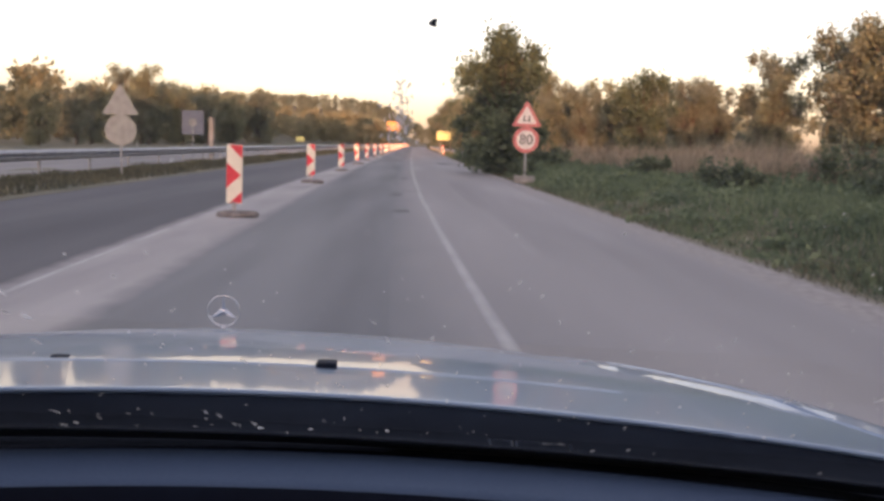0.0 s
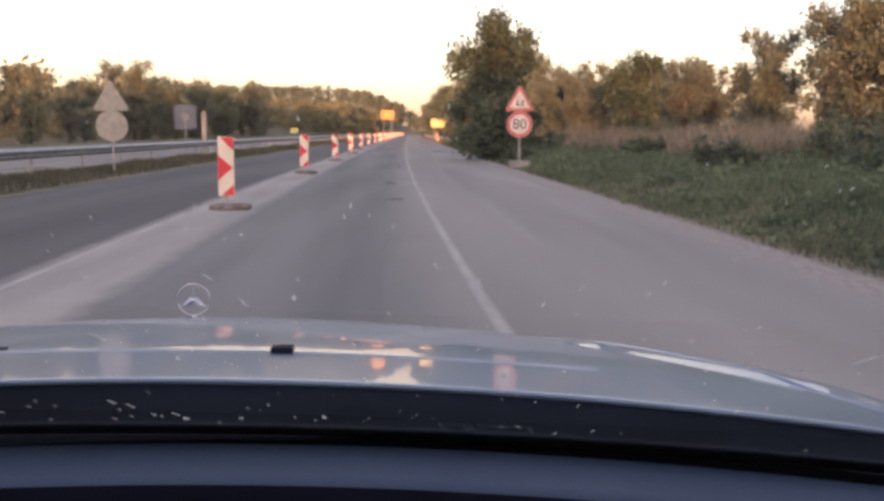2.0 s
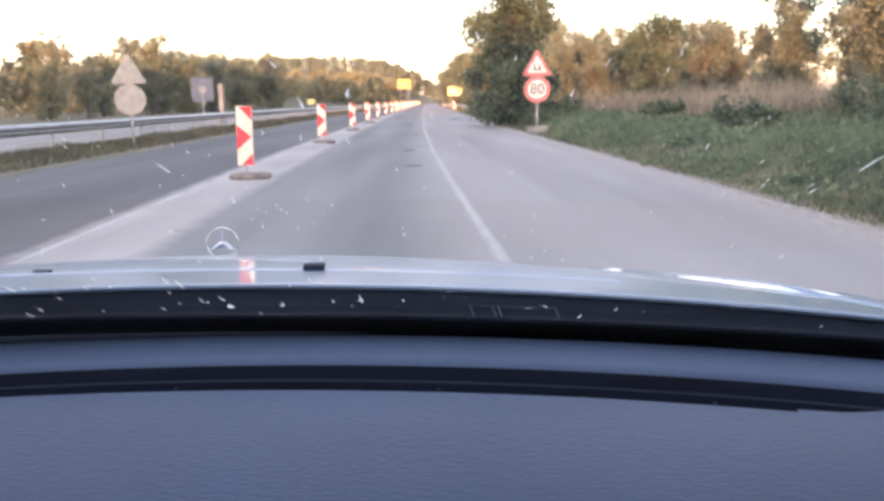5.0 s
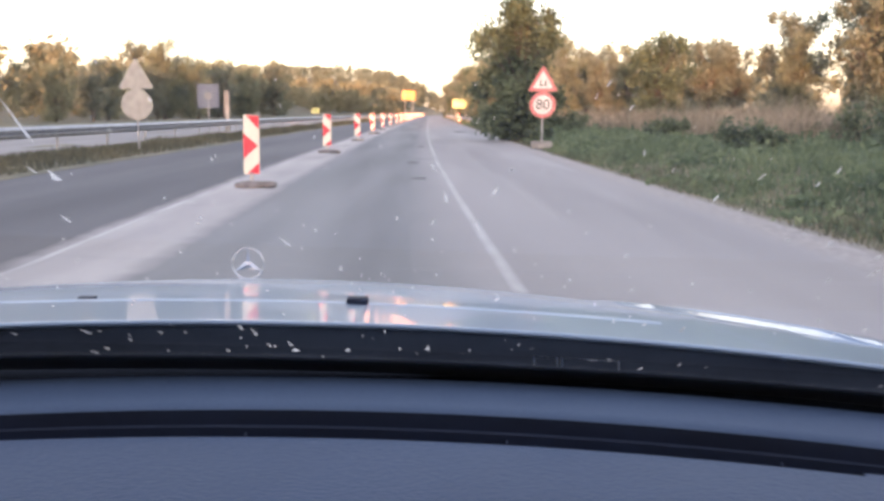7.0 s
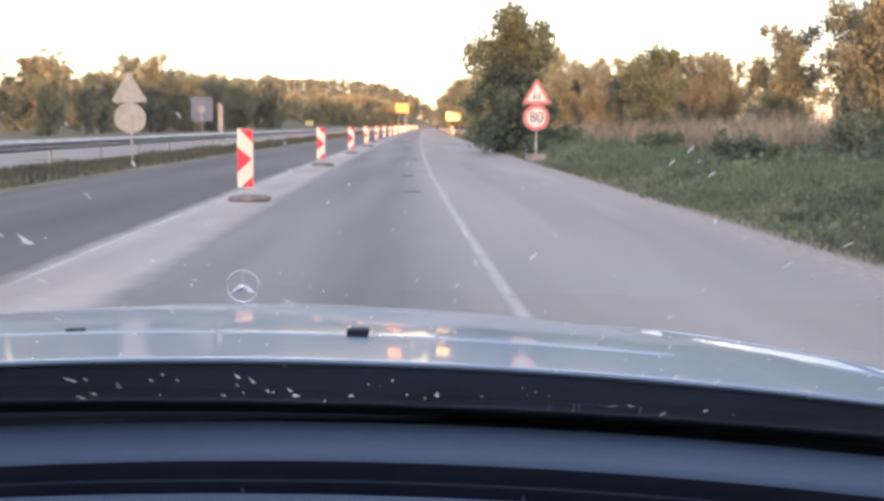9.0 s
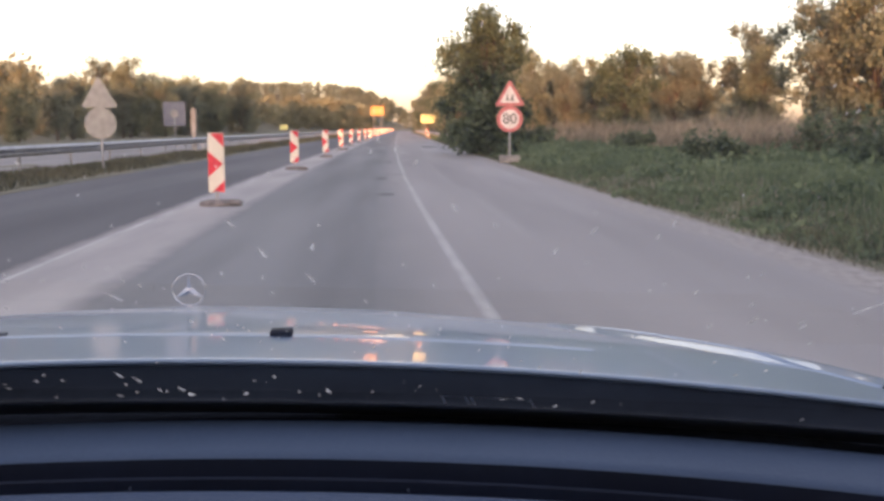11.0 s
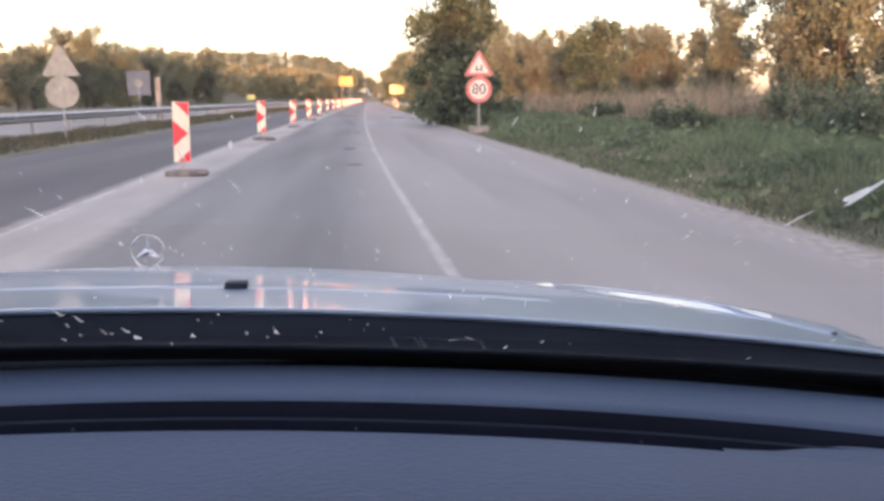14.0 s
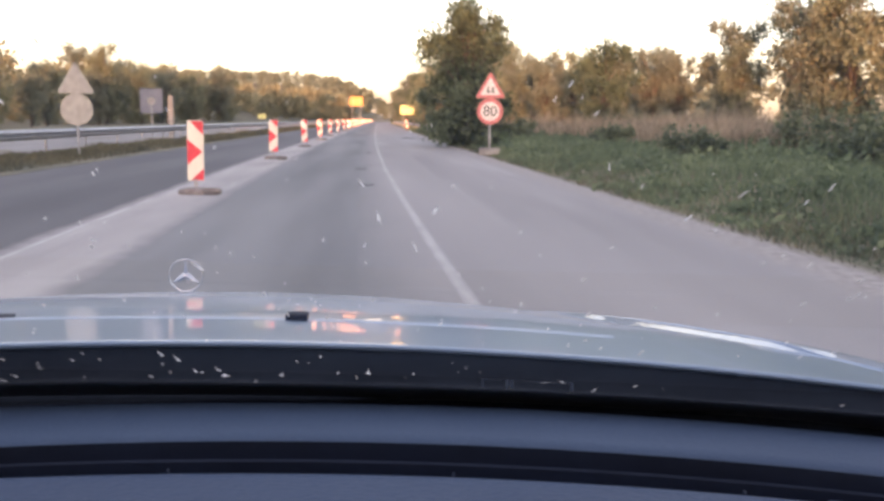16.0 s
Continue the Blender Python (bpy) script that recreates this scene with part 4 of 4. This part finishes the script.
def hood():
    ys = [0.83, 0.85, 0.89, 0.94, 0.98, 1.01, 1.022, 1.03, 1.038, 1.05, 1.06, 1.07, 1.08, 1.09, 1.1, 1.11, 1.12, 1.13, 1.14, 1.155] + span(1.17, 1.35, 14) + span(1.38, 1.6, 7) + span(1.63, 1.95, 10)
    bm = bmesh.new()
    rows = []
    for x in span(-HALF, 0.56, 42) + span(0.57, HALF, 13):
        r = [down(HOOD_BACK, x, -0.005, 0.004), down(HOOD_BACK, x, -0.002, 0.0005)]
        r += [hood_point(x, y) for y in ys]
        end = hood_point(x, 1.95)
        r += [end + Vector((0, 0.05, -0.05)), end + Vector((0, 0.07, -0.13))]
        rows.append(r)
    grid(bm, rows)
    h = part("bonnet", bm, PAINT, car, "glossy silver-blue bonnet mirroring sky and trees", True)
    # raised lip at the fold
    bm = bmesh.new()
    rows = []
    for x in span(-HALF + 0.02, 0.636, 40):
        p = hood_point(x, 1.03)
        rows.append([p + Vector((0, -0.008, -0.001)), p + Vector((0, -0.003, 0.0012)), p + Vector((0, 0.003, 0.0012)), p + Vector((0, 0.012, -0.001))])
    grid(bm, rows)
    part("bonnet_ridge", bm, PAINT, h, "pressed ridge across the bonnet", True)

    # rolled rear edge
    bm = bmesh.new()
    rows = []
    for x in span(-HALF + 0.01, HALF + 0.24, 48):
        p = hood_point(x, 0.83)
        rows.append([p + Vector((0, 0.001, -0.003)), p + Vector((0, 0.0004, -0.0008)), p + Vector((0, 0.002, 0.0007)), p + Vector((0, 0.006, 0.0009)), p + Vector((0, 0.012, -0.0012))])
    grid(bm, rows)
    part("bonnet_rear_edge", bm, PAINT, h, "rolled rear edge of the bonnet", True)

    def nozzle(x, y, w, d, z):
        b = bmesh.new()
        p = hood_point(x, y)
        box(b, (w, d, z), p + Vector((0, 0, z / 2 - 0.001)), min(w, z) * 0.25)
        part("washer_nozzle", b, BLACK_PLASTIC, h, "small black washer nozzle")

    nozzle(0.277, 1.03, 0.025, 0.02, 0.0088)
    nozzle(-0.057, 1.05, 0.02, 0.012, 0.0036)
    for side in (-1, 1):
        bm = bmesh.new()
        rows = []
        for y, dy, drop in [(0.83, 0.004, -0.005), (0.83, 0.0005, -0.002)] + [(y, 0.0, 0.0) for y in (
                0.83, 0.85, 0.89, 0.94, 0.97, 0.985, 1.0, 1.01, 1.018, 1.026, 1.035, 1.05, 1.06, 1.07, 1.08, 1.09, 1.1, 1.11, 1.12, 1.13, 1.14, 1.155, 1.17, 1.185, 1.2, 1.215, 1.23, 1.25, 1.27, 1.3, 1.35, 1.4, 1.45, 1.6, 1.75, 1.9, 1.95)]:
            r = []
            for dx, dz in ((-0.006, -0.0012), (0.0, -0.0004)) + tuple((0.0125 * k, 0.0) for k in range(1, 16)) + ((0.215, -0.001), (0.24, -0.004), (0.255, -0.01), (0.265, -0.022),
                           (0.272, -0.05), (0.274, -0.1)):
                p = hood_point(HALF + min(dx, 0.255), y)
                r.append((side * (HALF + dx) if side > 0 else 0.04 - HALF - dx, p.y + dy, p.z + dz + drop))
            rows.append(r)
        grid(bm, rows)
        part("wing", bm, PAINT, car, "silver-blue front wing", True)
    # bright pressed edge along the shut line
    bm = bmesh.new()
    rows = []
    for y in span(0.86, 1.5, 40):
        x = 0.845 - 0.259 * (y - 1.1)
        yy = y + 0.15 * (x - XC) ** 2
        rows.append([hood_point(x + dx, yy) + Vector((0, 0, dz)) for dx, dz in ((-0.005, -0.001), (-0.002, 0.0016), (0.001, 0.0018), (0.004, -0.001))])
    grid(bm, rows)
    part("shut_line_edge", bm, PAINT, h, "pressed edge along the bonnet gap", True)
    # ring ornament with three arms on a short foot
    c = Vector((-0.022, 1.82, 0.955))
    bm = bmesh.new()
    R = 0.0335
    rows = []
    for i in range(36):
        a = 2 * math.pi * i / 36
        r = 0.00135 - 0.0003 * math.cos(a)
        rows.append([c + Vector(((R + r * math.cos(b)) * math.sin(a), r * 1.3 * math.sin(b), (R + r * math.cos(b)) * math.cos(a))) for b in [2 * math.pi * k / 8 for k in range(8)]])
    rows.append(rows[0])
    grid(bm, rows, True)
    base = hood_point(-0.022, 1.82)
    rod(bm, base + Vector((0, 0, -0.02)), c + Vector((0, 0, -R)), 0.011, 0.004, 12)
    star = part("bonnet_ornament", bm, CHROME, h, "thin chrome ring on a short foot", True)
    for a in (0, 120, 240):
        d = Vector((math.sin(radians(a)), 0, math.cos(radians(a))))
        n = Vector((d.z, 0, -d.x))
        arm = bmesh.new()
        tip = arm.verts.new(c + d * R)
        w = 0.0075 if a else 0.0042
        ring = [arm.verts.new(c + n * w + d * 0.003), arm.verts.new(c + Vector((0, -0.0062 if a else -0.001, 0))), arm.verts.new(c - n * w + d * 0.003), arm.verts.new(c + Vector((0, 0.0062, 0)))]
        for k in range(4):
            arm.faces.new((ring[k], ring[(k + 1) % 4], tip))
        arm.faces.new(ring[::-1])
        part("arm", arm, CHROME, star, "ridged chrome arm")


hood()


def glass_point(x, y, lift=0.0):
    """A point of the windscreen, bowed a little from side to side."""
    return Vector((x, y - 0.1 * (x - XC) ** 2, 1.045 + 0.46 * (0.765 - y) - 0.05 * (x - XC) ** 2 + lift))


def windscreen():
    bm = bmesh.new()
    grid(bm, [[glass_point(x, y) for y in span(-0.08, 0.775, 20)] for x in span(-0.8, 0.95, 34)])
    pane = part("windscreen", bm, GLASS, car, "raked windscreen glass spattered with insects", True)
    pane.visible_shadow = False
    bm = bmesh.new()
    grid(bm, [[glass_point(x, y, -0.0015) for y in (0.714, 0.74, 0.776)] for x in span(-0.8, 0.95, 34)])
    border = part("black_border", bm, BORDER_INK, pane, "black printed border along the lower glass edge", True)
    # three thin darker strips soften the step at the border's inner edge
    for y0, y1 in ((0.7, 0.7035), (0.7045, 0.7085), (0.7095, 0.7138)):
        bm = bmesh.new()
        grid(bm, [[glass_point(x, y, -0.0015) for y in (y0, y1)] for x in span(-0.8, 0.95, 34)])
        part("border_strip", bm, BORDER_STEP, border, "thin darker strip along the inner edge of the border", True)
    marks = [(0.412, 0.241), (0.41, 0.248), (0.421, 0.254), (0.467, 0.319),
             (0.432, 0.283), (0.445, 0.296), (0.496, 0.29), (0.495, 0.302), (0.392, 0.301), (0.388, 0.321), (0.383, 0.358), (0.435, 0.437), (0.37, 0.329), (0.365, 0.301),
             (0.319, 0.433), (0.298, 0.391), (0.268, 0.361), (0.26, 0.339), (0.289, 0.3), (0.282, 0.258), (0.22, 0.313), (0.209, 0.366), (0.475, 0.298)]
    rng = np.random.default_rng(8)

    def outline(bm, x, y, lon, wid, a, jag):
        """One ragged flake of dried dirt lying on the outside of the glass."""
        c, s = math.cos(a), math.sin(a)
        rim = []
        for i in range(13):
            t = 2 * math.pi * (i + 0.5) / 13
            r = rng.uniform(1 - jag * 0.6, 1 + jag * 0.4)
            head = 0.5 + 0.5 * math.sin(t)
            lx, ly = wid * r * math.cos(t) * (0.3 + 1.5 * head * head), lon * r * math.sin(t)
            gx, gy = x + lx * c - ly * s, y + lx * s + ly * c
            rim.append(bm.verts.new(glass_point(gx, gy, 0.0008)))
        crown = bm.verts.new(glass_point(x, y, 0.0014))
        for i in range(13):
            bm.faces.new((rim[i], rim[(i + 1) % 13], crown))

    spots = [(x, y, 1.0) for x, y in marks]
    spots += [(rng.uniform(0.1, 0.62), rng.uniform(0.16, 0.55), rng.uniform(0.2, 0.6)) for _ in range(170)]
    for x, y, k in spots:
        near = 0.1 + 0.9 * (y / 0.7)
        lon = 0.006 * k * near * rng.uniform(0.4, 2.2)
        wid = 0.0010 * k * near * rng.uniform(0.5, 1.5)
        a = rng.normal(0, 0.15)
        if y < 0.32:
            lon, wid = lon * 0.6, wid * 0.75
        bm = bmesh.new()
        outline(bm, x, y, lon, wid, a, 0.65)
        part("insect_splat", bm, SPLAT, pane)
    # the low band over the black border: few drops, drawn out along the slope of the glass
    low_marks = [(0.058, 0.622, 0.6), (0.114, 0.612, 1.0), (0.141, 0.627, 0.4), (0.168, 0.614, 0.5), (0.085, 0.699, 1.0), (0.103, 0.681, 0.7), (0.232, 0.589, 1.1), (0.238, 0.607, 1.2),
                 (0.223, 0.63, 0.6), (0.2, 0.686, 0.7), (0.219, 0.667, 0.6), (0.239, 0.657, 1.1), (0.256, 0.648, 1.1), (0.275, 0.705, 0.7), (0.3, 0.667, 1.2), (0.316, 0.61, 0.5),
                 (0.333, 0.59, 0.8), (0.341, 0.656, 0.6), (0.354, 0.673, 0.5), (0.363, 0.647, 1.2), (0.535, 0.69, 0.9), (0.557, 0.66, 0.8), (0.395, 0.65, 0.7)]
    low_marks += [(rng.uniform(-0.1, 0.75), rng.uniform(0.56, 0.7), rng.uniform(0.2, 0.45)) for _ in range(18)]
    for x, y, k in low_marks:
        bm = bmesh.new()
        outline(bm, x, y, 0.0095 * k * rng.uniform(0.7, 1.3), 0.0008 * k * rng.uniform(0.7, 1.3), rng.uniform(-0.05, 0.05), 0.6)
        if k > 0.9:
            outline(bm, x + rng.normal(0, 0.0012), y + 0.006, 0.003 * k, 0.0012 * k, rng.uniform(-0.1, 0.1), 0.6)
        part("insect_splat", bm, SPLAT, pane)
    bm = bmesh.new()
    outline(bm, 0.2565, 0.677, 0.0075, 0.003, 0.03, 0.45)
    part("insect_splat", bm, SPLAT, pane, "large flattened pale splat")
    for x, y, lon, wid, a in ((0.6035, 0.333, 0.022, 0.0012, -0.05), (0.602, 0.345, 0.009, 0.0024, 0.0), (0.596, 0.372, 0.012, 0.0006, 0.1),
                              (0.235, 0.272, 0.018, 0.0006, 0.17), (0.492, 0.668, 0.005, 0.0007, 0.9), (0.503, 0.66, 0.008, 0.0008, -0.6), (0.226, 0.318, 0.006, 0.0016, 0.1)):
        bm = bmesh.new()
        outline(bm, x, y, lon, wid, a, 0.4)
        part("dried_streak", bm, SPLAT, pane, "long pale dried streak")
    bm = bmesh.new()
    for _ in range(120):
        v = rng.uniform(0, 1) ** 0.7
        outline(bm, 0.3765 + rng.normal(0, 0.0006 + 0.0014 * v), 0.128 + 0.026 * v, rng.uniform(0.0002, 0.0011), rng.uniform(0.0001, 0.00025), rng.normal(0, 0.4), 0.6)
    tagged(part("dried_smear", bm, FILM, pane, "pale grey flaky smear"), kind="stuff")
    bm = bmesh.new()
    outline(bm, 0.3815, 0.114, 0.0011, 0.0008, 0.5, 0.4)
    part("dark_speck", bm, BLACK_PLASTIC, pane, "dark dried speck")
    # faint outline of a clear sticker
    for x0, x1, y0, y1 in ((0.47, 0.515, 0.665, 0.705), (0.448, 0.466, 0.665, 0.705)):
        bm = bmesh.new()
        w = 0.0009
        for (ax, ay), (bx, by) in (((x0, y0), (x1, y0)), ((x0, y0), (x0, y1)), ((x1, y0), (x1, y1))):
            def fan(x, y):
                return 0.36 + (x - 0.36) * y / 0.68
            p = [glass_point(fan(ax - w, ay - w), ay - w, 0.001), glass_point(fan(bx + w, ay - w), ay - w, 0.001), glass_point(fan(bx + w, by + w), by + w, 0.001), glass_point(fan(ax - w, by + w), by + w, 0.001)]
            bm.faces.new([bm.verts.new(q) for q in p])
        part("clear_sticker", bm, STICKER, pane, "faint clear sticker outline")


windscreen()


def shell():
    """The rest of the body: sides, doors, roof, pillars, tail and wheels, which close the car round the camera."""
    CX = 0.02

    def arch(yc, n=12):
        return [(yc + 0.37 * math.cos(math.pi * k / n), 0.3 + 0.37 * math.sin(math.pi * k / n)) for k in range(n + 1)]

    def slab(outline, x_in, x_out):
        """A flat outline in y and z given thickness along x."""
        bm = bmesh.new()
        a = [bm.verts.new((x_in, y, z)) for y, z in outline]
        b = [bm.verts.new((x_out, y, z)) for y, z in outline]
        bm.faces.new(a)
        bm.faces.new(b[::-1])
        for k in range(len(a)):
            bm.faces.new((a[k], b[k], b[(k + 1) % len(a)], a[(k + 1) % len(a)]))
        bmesh.ops.recalc_face_normals(bm, faces=bm.faces[:])
        return bm

    side_line = [(2.04, 0.3), (2.06, 0.55), (2.02, 0.74), (1.75, 0.8), (1.45, 0.86), (1.2, 0.89), (0.83, 0.94), (0.0, 0.955), (-1.5, 0.975), (-2.2, 0.96), (-2.42, 0.92), (-2.5, 0.7), (-2.48, 0.3),
                 (-1.95, 0.24)] + arch(-1.45)[::-1] + [(-0.98, 0.22), (0.85, 0.22)] + arch(1.3)[::-1] + [(1.8, 0.24)]
    for side in (-1, 1):
        panel = part("side_panel", slab(side_line, CX + side * 0.885, CX + side * 0.953), PAINT, car)
        for y0, y1 in ((0.78, -0.27), (-0.29, -1.14)):
            door = part("door", slab([(y0, 0.33), (y0, 0.93), (y1, 0.945), (y1, 0.33)], CX + side * 0.952, CX + side * 0.959), PAINT, panel)
            bm = bmesh.new()
            box(bm, (0.02, 0.17, 0.028), (CX + side * 0.966, y1 + 0.16, 0.85), 0.008)
            part("door_handle", bm, PAINT, panel)
        part("sill", slab([(0.84, 0.2), (0.84, 0.25), (-0.97, 0.25), (-0.97, 0.2)], CX + side * 0.88, CX + side * 0.957), BLACK_PLASTIC, car)

        def lean(y, z):
            """Point on the leaning side of the cabin."""
            return Vector((CX + side * (0.94 - 0.24 * (z - 0.96) / 0.46), y, z))

        for line in (((0.72, 0.95), (0.3, 1.18), (-0.12, 1.41)), ((-0.28, 0.95), (-0.3, 1.2), (-0.33, 1.44)), ((-1.14, 0.96), (-1.13, 1.2), (-1.1, 1.43)), ((-1.95, 0.97), (-1.72, 1.2), (-1.45, 1.4))):
            bm = bmesh.new()
            for (ya, za), (yb, zb) in zip(line, line[1:]):
                rod(bm, lean(ya, za), lean(yb, zb), 0.032, 0.03)
            part("pillar", bm, PAINT, car)
        bm = bmesh.new()
        top = [(-0.1, 1.41), (-0.5, 1.445), (-0.9, 1.45), (-1.46, 1.4)]
        for (ya, za), (yb, zb) in zip(top, top[1:]):
            rod(bm, lean(ya, za), lean(yb, zb), 0.034, 0.034)
        part("roof_rail", bm, PAINT, car)
        for pane in (((0.66, 0.95), (-0.13, 1.4), (-0.32, 1.43), (-0.28, 0.95)), ((-0.3, 0.95), (-0.33, 1.43), (-1.1, 1.42), (-1.13, 0.96)), ((-1.15, 0.96), (-1.12, 1.42), (-1.45, 1.39), (-1.9, 0.97))):
            bm = bmesh.new()
            bm.faces.new([bm.verts.new(lean(y, z)) for y, z in pane])
            ob = part("side_window", bm, SIDE_GLASS, car)
            ob.visible_shadow = False
        bm = bmesh.new()
        box(bm, (0.36, 0.08, 0.13), (CX + side * 0.68, 2.03, 0.69), 0.03)
        part("headlamp", bm, POST_STEEL, car, "clear headlamp")
        bm = bmesh.new()
        box(bm, (0.36, 0.06, 0.13), (CX + side * 0.7, -2.47, 0.8), 0.02)
        part("tail_lamp", bm, RED, car, "red tail lamp")
    bm = bmesh.new()
    rows = []
    for x in span(-0.71, 0.75, 14):
        c = -0.045 * ((x - CX) / 0.73) ** 2
        rows.append([(x, -0.1, 1.44 + c), (x, -0.25, 1.462 + c), (x, -0.5, 1.482 + c), (x, -0.85, 1.488 + c), (x, -1.2, 1.468 + c), (x, -1.46, 1.43 + c)])
    grid(bm, rows)
    bmesh.ops.solidify(bm, geom=bm.faces[:], thickness=0.02)
    part("roof", bm, PAINT, car, "silver-blue roof", True)
    bm = bmesh.new()
    rows = []
    for x in span(-0.7, 0.74, 10):
        u = (x - CX) / 0.72
        rows.append([(CX + u * 0.7, -1.45, 1.43 - 0.04 * u * u), (CX + u * 0.78, -1.72, 1.22 - 0.04 * u * u), (CX + u * 0.86, -2.0, 1.0 - 0.03 * u * u)])
    grid(bm, rows)
    ob = part("rear_window", bm, SIDE_GLASS, car, "", True)
    ob.visible_shadow = False
    bm = bmesh.new()
    grid(bm, [[(x, -0.12, 1.405), (x, -0.8, 1.445), (x, -1.4, 1.39)] for x in span(-0.68, 0.72, 6)])
    part("headliner", bm, TRIM_CLOTH, car, "grey cloth headliner")
    bm = bmesh.new()
    box(bm, (1.74, 4.4, 0.05), (CX, -0.22, 0.27), 0.01)
    part("floor_pan", bm, BLACK_PLASTIC, car)
    bm = bmesh.new()
    rows = []
    for x in span(-0.86, 0.9, 12):
        u = (x - CX) / 0.88
        rows.append([(x, -1.98, 0.99 - 0.025 * u * u), (x, -2.15, 0.99 - 0.025 * u * u), (x, -2.38, 0.97 - 0.025 * u * u), (x, -2.46, 0.92 - 0.02 * u * u), (x, -2.49, 0.68)])
    grid(bm, rows)
    part("boot_lid", bm, PAINT, car, "", True)
    bm = bmesh.new()
    box(bm, (1.88, 0.2, 0.36), (CX, 2.03, 0.44), 0.08)
    part("front_bumper", bm, PAINT, car)
    bm = bmesh.new()
    box(bm, (0.8, 0.07, 0.16), (CX, 2.04, 0.69), 0.02)
    part("grille", bm, BLACK_PLASTIC, car, "dark grille")
    bm = bmesh.new()
    box(bm, (1.86, 0.16, 0.4), (CX, -2.46, 0.5), 0.07)
    part("rear_bumper", bm, PAINT, car)
    for x in (CX - 0.82, CX + 0.82):
        for y in (1.3, -1.45):
            out = 1 if x > CX else -1
            bm = bmesh.new()
            rows = []
            for r, dx in ((0.2, -0.1), (0.3, -0.105), (0.318, -0.08), (0.32, 0.08), (0.3, 0.105), (0.2, 0.1)):
                rows.append([(x + dx, y + r * math.cos(2 * math.pi * i / 32), 0.32 + r * math.sin(2 * math.pi * i / 32)) for i in range(32)])
            grid(bm, rows, True)
            w = part("wheel", bm, TYRE, car, "black tyre on an alloy rim", True)
            bm = bmesh.new()
            rod(bm, (x - 0.09, y, 0.32), (x + 0.09, y, 0.32), 0.2, seg=28)
            for k in range(7):
                a = 2 * math.pi * k / 7
                rod(bm, (x + out * 0.098, y, 0.32), (x + out * 0.09, y + 0.19 * math.cos(a), 0.32 + 0.19 * math.sin(a)), 0.03, 0.018, 6)
            part("rim", bm, POST_STEEL, w)


shell()
